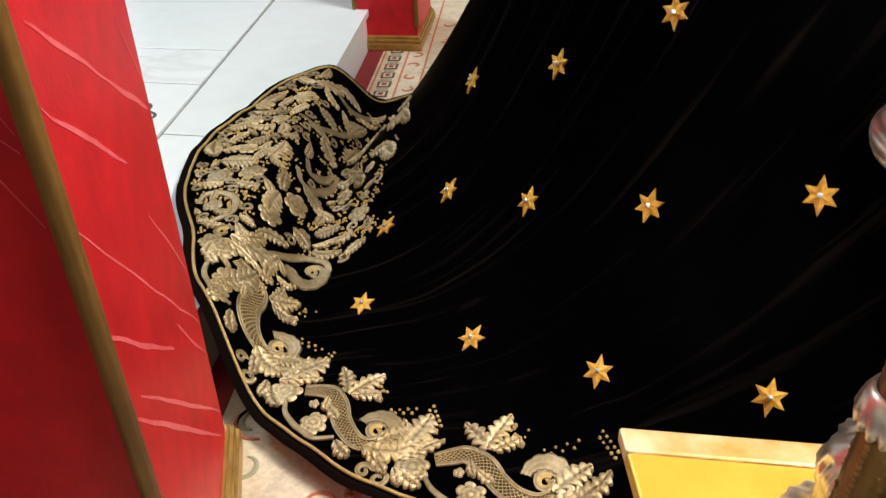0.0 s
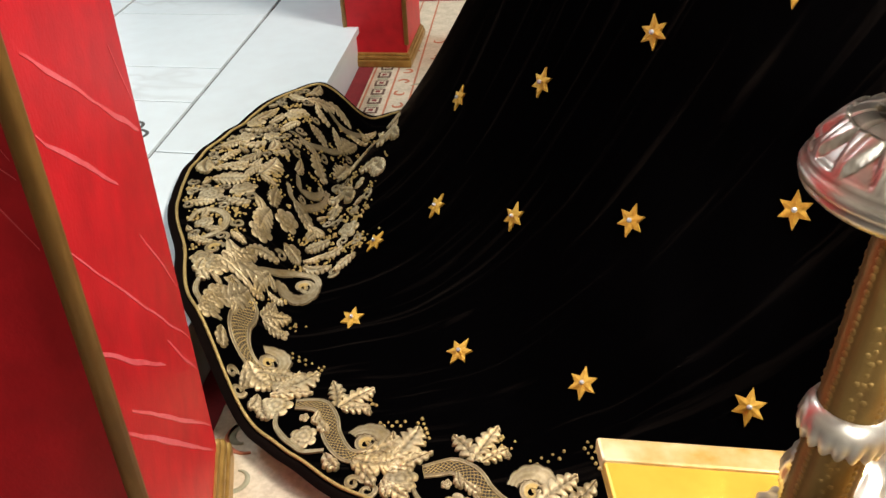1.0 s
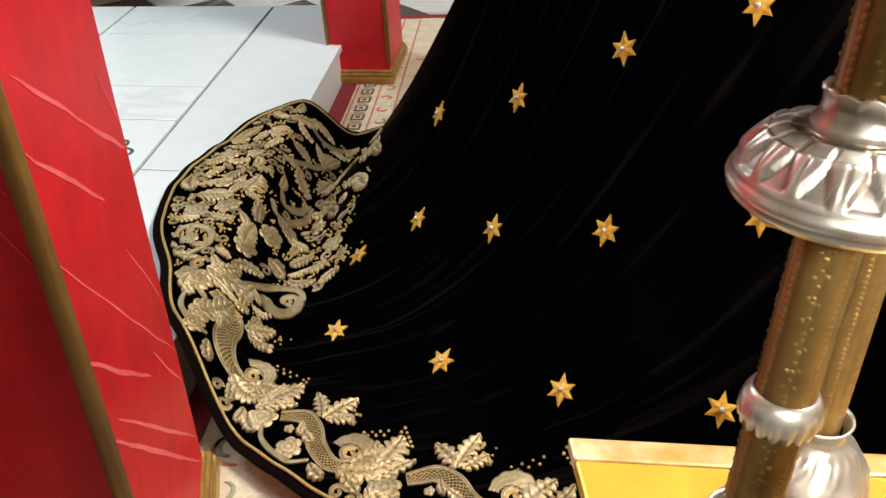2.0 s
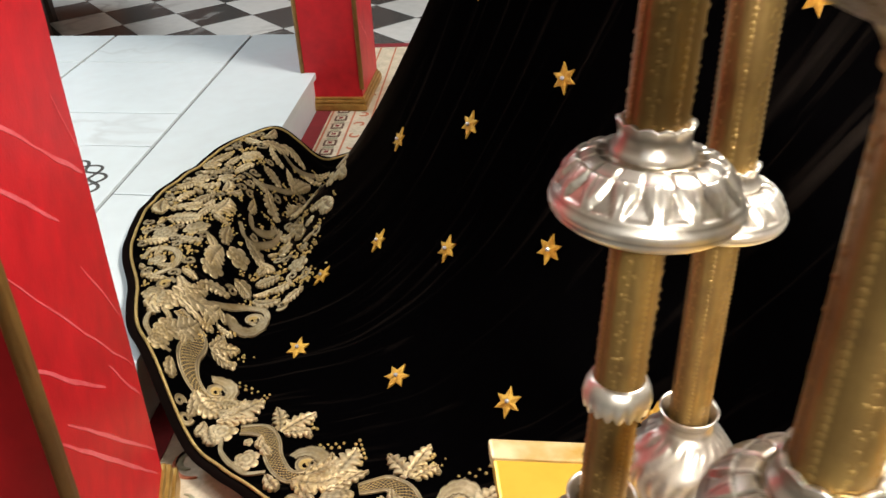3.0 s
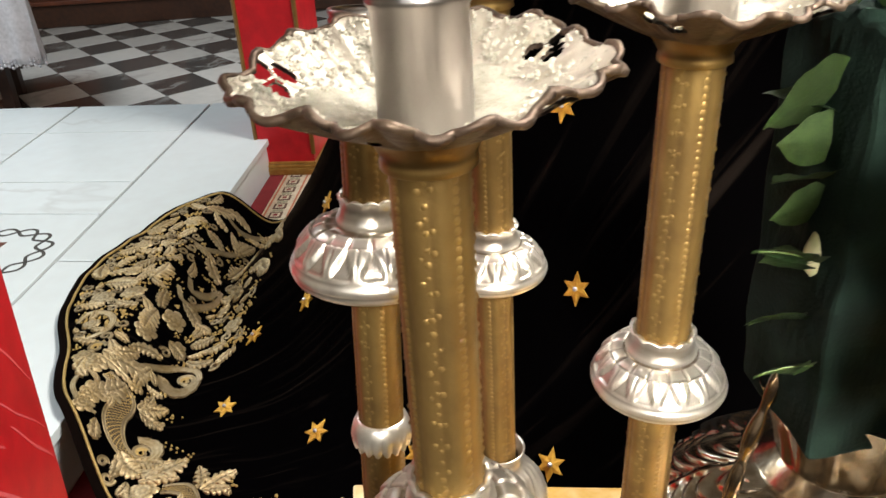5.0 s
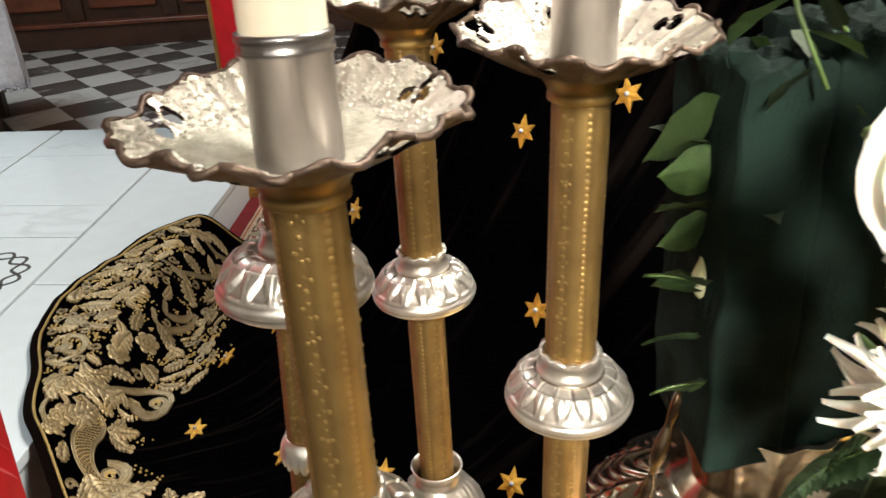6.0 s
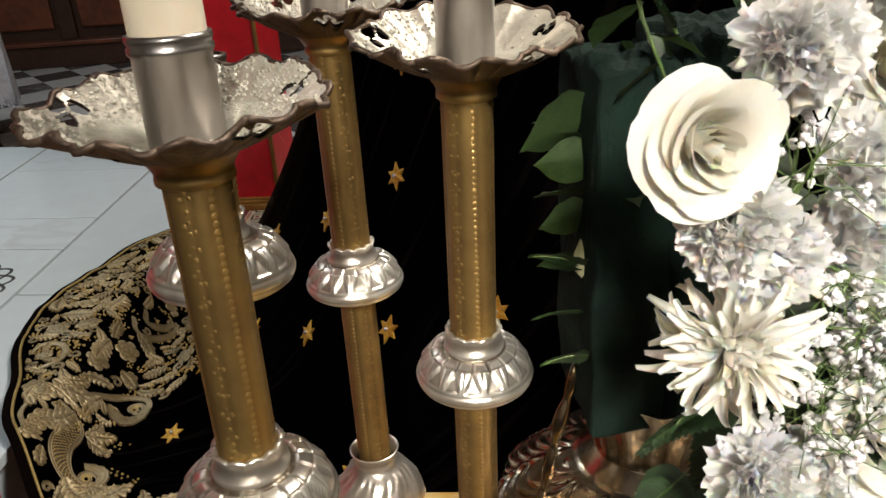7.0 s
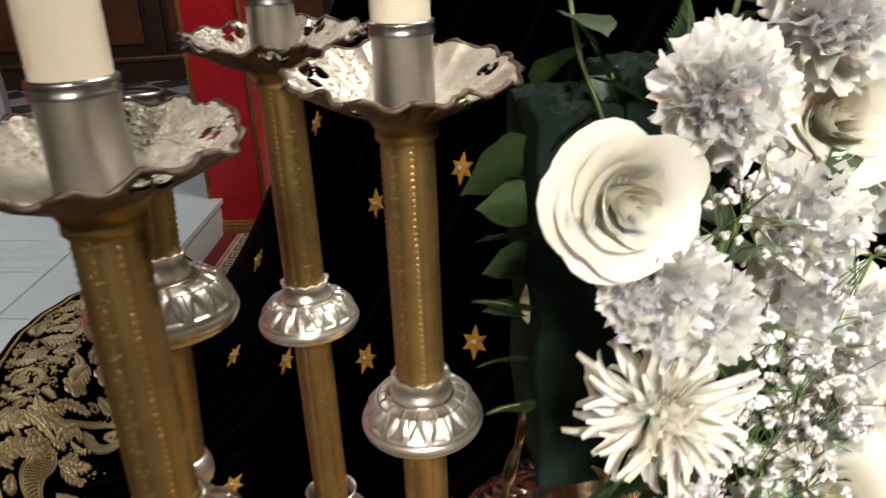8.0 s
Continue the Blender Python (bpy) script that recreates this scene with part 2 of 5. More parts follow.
def box_bm(x0, x1, y0, y1, z0, z1, bevel=0.0, seg=2):
    bm = bmesh.new()
    v = [bm.verts.new((x, y, z)) for z in (z0, z1) for x, y in ((x0, y0), (x1, y0), (x1, y1), (x0, y1))]
    for f in ((3, 2, 1, 0), (4, 5, 6, 7), (0, 1, 5, 4), (1, 2, 6, 5), (2, 3, 7, 6), (3, 0, 4, 7)):
        bm.faces.new([v[i] for i in f])
    if bevel:
        bmesh.ops.bevel(bm, geom=list(bm.edges), offset=bevel, segments=seg, affect="EDGES", profile=0.5)
    return bm


def prism_bm(corners, z0, z1, bevel=0.0):
    """An upright block over a four-cornered plan, given anticlockwise."""
    bm = bmesh.new()
    n = len(corners)
    lo = [bm.verts.new((x, y, z0)) for x, y in corners]
    hi = [bm.verts.new((x, y, z1)) for x, y in corners]
    bm.faces.new(lo[::-1])
    bm.faces.new(hi)
    for i in range(n):
        bm.faces.new((lo[i], lo[(i + 1) % n], hi[(i + 1) % n], hi[i]))
    if bevel:
        bmesh.ops.bevel(bm, geom=list(bm.edges), offset=bevel, segments=2, affect="EDGES", profile=0.5)
    return bm


def lathe_bm(profile, n=48, wobble=None):
    """Turns (radius, height) pairs round z. wobble(angle, radius, height) may change a ring."""
    bm = bmesh.new()
    rings = []
    for r, z in profile:
        ring = []
        for i in range(n):
            a = 2 * math.pi * i / n
            rr, zz = wobble(a, r, z) if wobble else (r, z)
            ring.append(bm.verts.new((rr * math.cos(a), rr * math.sin(a), zz)))
        rings.append(ring)
    for r0, r1 in zip(rings, rings[1:]):
        for i in range(n):
            bm.faces.new((r0[i], r0[(i + 1) % n], r1[(i + 1) % n], r1[i]))
    return bm


def tube_bm(points, radius, n=6, bm=None, taper=None):
    """A round cord along points."""
    bm = bm or bmesh.new()
    pts = [Vector(p) for p in points]
    prev, first = None, None
    for i, p in enumerate(pts):
        d = (pts[min(i + 1, len(pts) - 1)] - pts[max(i - 1, 0)]).normalized()
        side = d.cross(Vector((0.13, 0.21, 0.97))).normalized()
        up = side.cross(d)
        r = radius if taper is None else radius * taper(i / max(1, len(pts) - 1))
        ring = [bm.verts.new(p + (side * math.cos(2 * math.pi * k / n) + up * math.sin(2 * math.pi * k / n)) * r) for k in range(n)]
        if prev:
            for k in range(n):
                bm.faces.new((prev[k], prev[(k + 1) % n], ring[(k + 1) % n], ring[k]))
        else:
            bm.faces.new(ring[::-1])
        prev = ring
    bm.faces.new(prev)
    return bm


def smooth_line(points, n):
    """A Catmull-Rom curve through plan points, at n even steps."""
    p = [Vector(q) for q in points]
    p = [p[0] * 2 - p[1]] + p + [p[-1] * 2 - p[-2]]
    out = []
    for i in range(1, len(p) - 2):
        for k in range(24):
            t = k / 24
            out.append(0.5 * (2 * p[i] + (p[i + 1] - p[i - 1]) * t + (2 * p[i - 1] - 5 * p[i] + 4 * p[i + 1] - p[i + 2]) * t * t + (3 * p[i] - p[i - 1] - 3 * p[i + 1] + p[i + 2]) * t ** 3))
    out.append(p[-2])
    d = [0.0]
    for a, b in zip(out, out[1:]):
        d.append(d[-1] + (b - a).length)
    res, j = [], 0
    for k in range(n):
        want = d[-1] * k / (n - 1)
        while j < len(d) - 2 and d[j + 1] < want:
            j += 1
        f = (want - d[j]) / max(1e-9, d[j + 1] - d[j])
        res.append(out[j].lerp(out[j + 1], f))
    return res

# ---- the place: floor, marble step, carpet ----
FLOOR, CARPET, STEP = 0.062, 0.075, 0.262
EDGE_A, EDGE_B = Vector((-0.566, 1.357)), Vector((-0.366, 3.222))  # free edge of the marble step
ALONG = (EDGE_B - EDGE_A).normalized()
ACROSS = Vector((-ALONG.y, ALONG.x))  # from the edge onto the marble


def on_step(a, b):
    """Plan point a metres along the step's edge and b metres onto the marble."""
    return EDGE_A + ALONG * a + ACROSS * b


def step_side(x, y):
    return (Vector((x, y)) - EDGE_A).dot(ACROSS)


# ---- the mantle's lie ----


def cone(x, y):
    """The cloth as it falls from the image's shoulders, with a ridge at its far side."""
    c, s = math.cos(-0.752), math.sin(-0.752)
    dx, dy = x - 1.599, y - 2.225
    u, v = c * dx + s * dy, -s * dx + c * dy
    z = 0.08 + 2.92 * math.exp(-((math.sqrt(u * u + 1.313 * v * v) / 1.383) ** 3.309))
    cap = 1.07 + 1.34 * (x - 0.243) - 0.9 * (y - 2.05)
    m = min(z, cap)
    return m - 0.04 * math.log(math.exp(-(z - m) / 0.04) + math.exp(-(cap - m) / 0.04))


def mantle_z(x, y):
    t = min(1, max(0, 0.5 + (step_side(x, y) + 0.10) / 0.2))
    t = t * t * (3 - 2 * t)
    rest = CARPET + 0.012 + (STEP - CARPET + 0.006) * t
    z = cone(x, y) + 0.006
    z = rest + 0.03 * math.log1p(math.exp(min(60, (z - rest) / 0.03))) if z - rest < 1 else z
    # creases that run down the slope, and rumples where the train lies on the stone
    a = math.atan2(y - 1.652, x - 1.109)
    r = math.hypot(x - 1.109, y - 1.652)
    fold = 0.012 * noise.noise(Vector((a * 9, r * 0.9, 2.0))) + 0.006 * noise.noise(Vector((a * 26, r * 1.6, 7.0)))
    rump = 0.5 + 0.5 * noise.noise(Vector((x * 7, y * 4.5, 3.3)))
    low = max(0.0, min(1.0, (0.5 - z) / 0.3))
    z += fold * (0.5 + 0.5 * low) + low * 0.030 * rump * min(1, max(0, (1.0 - r * 0.2)))
    # hollow where the border sinks over the step
    z -= 0.05 * math.exp(-(((x + 0.33) / 0.07) ** 2 + ((y - 2.12) / 0.13) ** 2))
    return z


HEM = [(1.5, 3.3), (0.6, 3.2), (0.0, 3.0), (-0.26, 2.84), (-0.42, 2.78), (-0.57, 2.65), (-0.68, 2.39), (-0.75, 2.14), (-0.73, 1.86), (-0.65, 1.64),
       (-0.6, 1.46), (-0.53, 1.34), (-0.43, 1.18), (-0.28, 1.04), (-0.17, 0.96), (0.1, 0.84), (0.5, 0.74), (1.0, 0.66), (1.8, 0.6)]
NS, NT = 560, 130
hem = smooth_line(HEM, NS)
HEM_STEP = (hem[1] - hem[0]).length
HEART = Vector((1.45, 2.0))


def hem_point(s, d):
    """Plan point s metres along the hem and d metres in from it, with the hem's direction there."""
    f = min(NS - 2.001, max(0, s / HEM_STEP))
    i = int(f)
    p = hem[i].lerp(hem[i + 1], f - i)
    j0, j1 = max(0, i - 6), min(NS - 1, i + 7)
    t = (hem[j1] - hem[j0]).normalized()
    return p + Vector((-t.y, t.x)) * d, t


mantle = thing("mantle", "black velvet mantle with gold embroidery and stars, its train spread out", "mantle")
bm = bmesh.new()
grid = []
for h in hem:
    row = []
    for j in range(NT):
        p = h.lerp(HEART + (h - HEART) * 0.12, (j / (NT - 1)) ** 1.15)
        row.append(bm.verts.new((p.x, p.y, mantle_z(p.x, p.y))))
    grid.append(row)
for a, b in zip(grid, grid[1:]):
    for j in range(NT - 1):
        bm.faces.new((b[j], b[j + 1], a[j + 1], a[j]))
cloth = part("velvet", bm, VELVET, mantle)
so = cloth.modifiers.new("thickness", "SOLIDIFY")
so.thickness, so.offset = 0.006, -1


def hem_strip(d0, d1, lift, material, name):
    b = bmesh.new()
    prev = None
    for i in range(0, NS, 2):
        row = []
        for k in range(5):
            f = k / 4
            p, _ = hem_point(i * HEM_STEP, d0 + (d1 - d0) * f)
            row.append(b.verts.new((p.x, p.y, mantle_z(p.x, p.y) + lift * math.sin(math.pi * min(1, max(0, f * 0.9 + 0.05))))))
        if prev:
            for k in range(4):
                b.faces.new((prev[k], prev[k + 1], row[k + 1], row[k]))
        prev = row
    return part(name, b, material, mantle)


hem_strip(-0.006, 0.014, 0.005, HEMCLOTH, "hem_band")
pts = []
for i in range(0, NS, 2):
    p, _ = hem_point(i * HEM_STEP, 0.020)
    pts.append((p.x, p.y, mantle_z(p.x, p.y) + 0.004))
part("hem_cord", tube_bm(pts, 0.0042, 6), GOLD_CORD, mantle, "twisted gold cord")

# ---- embroidery ----
rnd = random.Random(11)


def ribbon(pts2, width, height, groove=0.75):
    """A padded strip of embroidery along plan points: width(t) and the height of its ridge."""
    vs, fs = [], []
    n = len(pts2)
    for i, (u, v) in enumerate(pts2):
        t = i / (n - 1)
        a, b = pts2[max(0, i - 1)], pts2[min(n - 1, i + 1)]
        dx, dy = b[0] - a[0], b[1] - a[1]
        k = math.hypot(dx, dy) or 1
        nx, ny = -dy / k, dx / k
        w = width(t)
        for q, hh in ((-1, 0), (-0.92, 0.85), (-0.74, 0.5), (-0.42, 1.0), (0, groove), (0.42, 1.0), (0.74, 0.5), (0.92, 0.85), (1, 0)):
            vs.append((u + nx * w * q, v + ny * w * q, height * hh if w > 1e-4 else 0))
    for i in range(n - 1):
        for k in range(8):
            o = i * 9 + k
            fs.append((o, o + 1, o + 10, o + 9))
    return vs, fs


def flower_geo(r, n):
    """A padded rosette: an outer wheel of rounded petals, an inner one and a raised heart."""
    vs, fs = [(0, 0, 0.0068)], []
    na, nr = n * 10, 11
    for j in range(1, nr + 1):
        f = j / nr
        for i in range(na):
            a = 2 * math.pi * i / na
            lobe = abs(math.cos(n * a / 2)) ** 0.55
            inner = abs(math.cos(n * a / 2 + math.pi / 2)) ** 0.55
            q = r * f * (1 - 0.27 * (1 - lobe) * f * f) * (1 + 0.05 * math.sin(3 * a + n))
            if f < 0.22:
                h = 0.0068 - 0.002 * (f / 0.22) ** 2
            elif f < 0.58:
                h = 0.003 + 0.0028 * math.sin(math.pi * (f - 0.18) / 0.44) * (0.7 + 0.3 * inner)
            else:
                h = 0.0045 * math.sin(math.pi * (f - 0.5) / 0.5) ** 0.7 * (0.45 + 0.55 * lobe) + 0.0007 * math.cos(n * 4 * a) if f < 1 else 0.0
            vs.append((q * math.cos(a), q * math.sin(a), max(0.0, h)))
    for i in range(na):
        fs.append((0, 1 + i, 1 + (i + 1) % na))
        for j in range(nr - 1):
            o = 1 + j * na
            fs.append((o + i, o + na + i, o + na + (i + 1) % na, o + (i + 1) % na))
    return [(vs, fs)]


def scroll_geo(r, turns, w, sense=1):
    p = []
    n = int(26 * turns)
    for i in range(n + 1):
        t = i / n
        a = sense * turns * 2 * math.pi * t
        rr = r * (1 - 0.75 * t)
        p.append((rr * math.cos(a), rr * math.sin(a)))
    return [ribbon(p, lambda t: w * (1 - 0.5 * t), 0.004, 1.0)]


def sew(name, geo, anchor, angle, material, k=1.0, label="", flat=False):
    """Lays a motif on the cloth at a plan point, turned by angle."""
    b = bmesh.new()
    c, s = math.cos(angle) * k, math.sin(angle) * k
    e = 0.02
    g = Vector((mantle_z(anchor.x + e, anchor.y) - mantle_z(anchor.x - e, anchor.y), mantle_z(anchor.x, anchor.y + e) - mantle_z(anchor.x, anchor.y - e))) / (2 * e)
    steep = g.length
    g = g.normalized() if steep > 1e-6 else Vector((1, 0))
    less = 0.0 if flat else 1 / math.sqrt(1 + min(steep, 1.6) ** 2) - 1
    for vs, fs in geo:
        put = []
        for u, v, h in vs:
            d = Vector((u * c - v * s, u * s + v * c))
            d += g * (d.dot(g) * less)
            x, y = anchor.x + d.x, anchor.y + d.y
            put.append(b.verts.new((x, y, mantle_z(x, y) + 0.0022 + h)))
        for f in fs:
            b.faces.new([put[i] for i in f])
    return part(name, b, material, mantle, label)


NET = mat("brown_net", (0.035, 0.022, 0.011), 0.8, dark=(0.015, 0.010, 0.006), scale=250, amount=0.3, bump=1.0, bump_scale=500)

def acanthus_geo(length, width, lobes, bend):
    """A broad padded leaf: rounded lobes that sweep forward, a groove down its middle and a corded edge."""
    across = (-1, -0.95, -0.86, -0.72, -0.45, -0.2, 0, 0.2, 0.45, 0.72, 0.86, 0.95, 1)
    n = 34
    vs, fs = [], []
    for i in range(n + 1):
        t = i / n
        a = bend * t
        u0, v0 = length * t * math.cos(a * 0.5), length * t * math.sin(a * 0.6)
        env = math.sin(math.pi * min(1, 0.07 + 0.93 * t ** 0.85)) ** 0.65
        lobe = 0.46 + 0.54 * abs(math.sin(math.pi * ((lobes + 1.5) * t + 0.2))) ** 0.6
        w = width * env * lobe
        for q in across:
            e = abs(q)
            fwd = 0.45 * width * env * e ** 1.6
            h = 0.0095 * (1 - e ** 4) * (0.35 + 0.65 * min(1, e * 3.2)) * (0.45 + 0.55 * lobe) + (0.0016 if 0.8 < e < 0.96 else 0.0) + 0.0007 * math.sin(lobes * 6.3 * t * 2 + 5 * e)
            x, y = fwd, q * w
            vs.append((u0 + x * math.cos(a) - y * math.sin(a), v0 + x * math.sin(a) + y * math.cos(a), max(0.0, h) if e < 1 else 0.0))
    m = len(across)
    for i in range(n):
        for k in range(m - 1):
            o = i * m + k
            fs.append((o, o + m, o + m + 1, o + 1))
    return [(vs, fs)]


placed, bead_spots = [], []


def length_of(p, q):
    return math.hypot((q - p).length, mantle_z(p.x, p.y) - mantle_z(q.x, q.y))


def leaf_to(p, q, wide=0.24, lobes=4, bend=0.35):
    """An acanthus leaf from its stalk at p to its tip at q."""
    size = min(0.105, length_of(p, q))
    wide *= 1.06
    d = q - p
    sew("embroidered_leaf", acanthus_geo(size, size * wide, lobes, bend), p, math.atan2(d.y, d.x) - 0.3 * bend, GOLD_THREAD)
    placed.append(((p + q) / 2, size * 0.4))


def flower_at(p, r, n=6, spin=0.0):
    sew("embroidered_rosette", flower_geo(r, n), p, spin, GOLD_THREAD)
    placed.append((p, r))


def cord_along(points, width, name="embroidered_stem", material=None):
    """A padded stem that follows plan points."""
    line = smooth_line(points, 30)
    c = line[15].copy()
    local = [(q.x - c.x, q.y - c.y) for q in line]
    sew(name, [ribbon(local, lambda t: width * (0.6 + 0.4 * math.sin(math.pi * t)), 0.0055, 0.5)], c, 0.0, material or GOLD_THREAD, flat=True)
    placed.extend((q, width) for q in line[::5])


def netted(points, half):
    """The brown netted S with pale corded edges."""
    line = smooth_line(points, 34)
    c = line[17].copy()
    p = [(q.x - c.x, q.y - c.y) for q in line]
    n_ = len(p)

    def wide(t):
        return half * (0.45 + 0.75 * math.sin(math.pi * min(1, 0.1 + 0.8 * t)) - 0.2 * t)

    def off(f, side):
        i = min(n_ - 2, int(f))
        a, b = p[i], p[i + 1]
        k = math.hypot(b[0] - a[0], b[1] - a[1]) or 1
        u, v = a[0] + (b[0] - a[0]) * (f - i), a[1] + (b[1] - a[1]) * (f - i)
        w = wide(f / (n_ - 1)) * side
        return u - (b[1] - a[1]) / k * w, v + (b[0] - a[0]) / k * w
    sew("netted_band", [ribbon(p, wide, 0.0012, 1.0)], c, 0.0, NET, label="brown netted band", flat=True)
    threads = []
    for k_ in range(30):
        for way in (-1, 1):
            threads.append(ribbon([off(min(0.999, max(0, k_ / 29 + way * (j / 4 - 0.5) * 0.13)) * (n_ - 1), j / 2 - 1) for j in range(5)], lambda t: 0.0005, 0.0022, 1.0))
    tagged(sew("net_thread", threads, c, 0.0, GOLD_CORD, flat=True), kind="stuff")
    for side in (-1, 1):
        sew("band_edging", [ribbon([off(min(n_ - 1.001, i), side) for i in range(n_)], lambda t: 0.0042, 0.005, 1.0)], c, 0.0, GOLD_THREAD, flat=True)
    placed.extend((q, half) for q in line[::4])


def fan_round(p, r, w, spin, sweep=4.2):
    """A scalloped fan leaf bent round a ring."""
    pts2 = [(r * math.cos(a), r * math.sin(a)) for a in [-0.5 + sweep * i / 48 for i in range(49)]]
    sew("embroidered_fan", [ribbon(pts2, lambda t: w * (0.4 + 0.6 * math.sin(math.pi * min(1, 0.12 + 0.8 * t))) * (0.74 + 0.26 * abs(math.sin(6.5 * math.pi * t)) ** 0.6), 0.0065, 0.5)], p, spin, GOLD_THREAD)
    placed.append((p, r + w))


def ring_at(p, r, w=0.0055):
    sew("gold_ring", scroll_geo(r, 1.15, w), p, 0.7, GOLD_CORD)
    sew("embroidered_scroll", scroll_geo(r * 1.55, 1.1, w * 1.3), p, 0.2, GOLD_THREAD)
    placed.append((p, r * 1.5))


def beads_at(p, spread, n):
    for _ in range(n):
        q = p + Vector((rnd.gauss(0, 1), rnd.gauss(0, 1))) * spread
        bead_spots.append((q.x, q.y, rnd.uniform(0.0026, 0.0046)))


def bead_row(p, q, n):
    d = q - p
    side = Vector((-d.y, d.x)).normalized()
    for i in range(n):
        c = p + d * (i / max(1, n - 1)) + side * (0.0055 * (-1) ** i)
        bead_spots.append((c.x, c.y, rnd.uniform(0.0030, 0.0046)))


# running border on the carpet side: the same figure over and over along the hem
RING_S, REPEAT = 4.072, 0.40
for unit in range(-1, 2):
    s = RING_S + REPEAT * unit + (-0.02 if unit < 0 else 0.0)

    def on(ds, d):
        return hem_point(s + ds + rnd.uniform(-0.004, 0.004), d + 0.008)[0]
    netted([on(*q) for q in ((-0.236, 0.111), (-0.208, 0.131), (-0.173, 0.143), (-0.127, 0.126), (-0.096, 0.101), (-0.052, 0.080), (-0.010, 0.080), (0.016, 0.099), (0.022, 0.128))], 0.0165)
    p, t = hem_point(s + 0.0, 0.129)
    turn_ = math.atan2(t.y, t.x)
    ring_at(p, 0.017)
    fan_round(p, 0.040, 0.020, turn_ + 0.35, 3.2)
    for a, b, wide, lobes, bend in (((-0.138, 0.160), (-0.205, 0.215), 0.26, 3, 0.4), ((-0.138, 0.160), (-0.118, 0.250), 0.26, 4, -0.3), ((-0.125, 0.160), (-0.075, 0.205), 0.28, 3, -0.4),
                                    ((-0.317, 0.101), (-0.290, 0.205), 0.34, 4, 0.3), ((-0.308, 0.083), (-0.247, 0.164), 0.16, 4, -0.3), ((-0.063, 0.050), (-0.015, 0.034), 0.36, 2, 0.5),
                                    ((0.003, 0.075), (0.105, 0.105), 0.30, 4, 0.5), ((-0.141, 0.110), (-0.106, 0.093), 0.30, 2, 0.2), ((0.004, 0.070), (0.085, 0.050), 0.22, 3, -0.5), ((-0.165, 0.128), (-0.150, 0.095), 0.30, 2, 0.4),
                                    ((0.020, 0.100), (0.080, 0.165), 0.30, 4, -0.4), ((0.050, 0.085), (0.125, 0.135), 0.26, 4, 0.5), ((-0.300, 0.060), (-0.245, 0.035), 0.30, 3, 0.6), ((-0.330, 0.120), (-0.345, 0.175), 0.28, 3, 0.5), ((0.090, 0.060), (0.125, 0.030), 0.32, 3, -0.6)):
        leaf_to(on(*a), on(*b), wide, lobes, bend)
    flower_at(on(-0.274, 0.080), 0.037, 7, unit)
    flower_at(on(-0.137, 0.060), 0.031, 6, unit + 0.5)
    flower_at(on(-0.180, 0.099), 0.012, 5)
    for q in ((-0.085, 0.200), (-0.070, 0.190), (-0.095, 0.185)):
        flower_at(on(*q), 0.009, 5)
    cord_along([on(*q) for q in ((-0.245, 0.068), (-0.216, 0.044), (-0.171, 0.031), (-0.139, 0.031), (-0.105, 0.031), (-0.074, 0.056))], 0.007)
    for q, r, sense in (((0.034, 0.030), 0.016, 1), ((0.074, 0.026), 0.018, -1), ((0.058, 0.050), 0.013, 1)):
        sew("embroidered_curl", scroll_geo(r, 1.1, 0.0065, sense), on(*q), turn_ + 1.2, GOLD_THREAD)
        placed.append((on(*q), r))
    bead_row(on(-0.011, 0.180), on(0.055, 0.205), 7)
    bead_row(on(0.132, 0.180), on(0.094, 0.225), 10)
    beads_at(on(-0.08, 0.225), 0.010, 6)

# the crowded corner field over the step
LEAVES_FAR = [(-0.413, 2.487, -0.539, 2.551), (-0.593, 2.455, -0.538, 2.575), (-0.61, 2.296, -0.672, 2.249), (-0.434, 2.602, -0.51, 2.66), (-0.434, 2.602, -0.34, 2.652), (-0.316, 2.454, -0.291, 2.63),
              (-0.316, 2.454, -0.35, 2.538), (-0.309, 2.479, -0.248, 2.63), (-0.504, 2.036, -0.421, 2.215), (-0.653, 2.082, -0.562, 2.137), (-0.695, 2.167, -0.676, 1.995), (-0.646, 2.025, -0.542, 2.033)]
LEAVES_NEAR = [(-0.5, 2.035, -0.46, 1.997), (-0.449, 1.903, -0.469, 1.987), (-0.456, 1.885, -0.479, 1.782), (-0.379, 1.939, -0.285, 1.905), (-0.338, 1.923, -0.368, 1.876), (-0.414, 1.797, -0.354, 1.77), (-0.43, 1.655, -0.461, 1.562),
               (-0.429, 1.646, -0.404, 1.618), (-0.512, 1.458, -0.451, 1.515), (-0.526, 1.674, -0.489, 1.608), (-0.68, 1.889, -0.61, 1.885), (-0.537, 1.498, -0.572, 1.538), (-0.297, 2.198, -0.20, 2.03), (-0.27, 2.12, -0.19, 1.98)]
LEAVES_LONG = [(-0.32, 2.286, -0.25, 2.46), (-0.26, 2.40, -0.205, 2.56), (-0.215, 2.52, -0.17, 2.66), (-0.19, 2.44, -0.115, 2.25), (-0.115, 2.25, -0.07, 2.09), (-0.24, 2.34, -0.17, 2.16), (-0.17, 2.16, -0.13, 2.01)]
for k, (x0, y0, x1, y1) in enumerate(LEAVES_FAR + LEAVES_NEAR + LEAVES_LONG):
    leaf_to(Vector((x0, y0)), Vector((x1, y1)), 0.22 + 0.05 * (k % 3), 4 + k % 2, 0.45 * (-1) ** k)
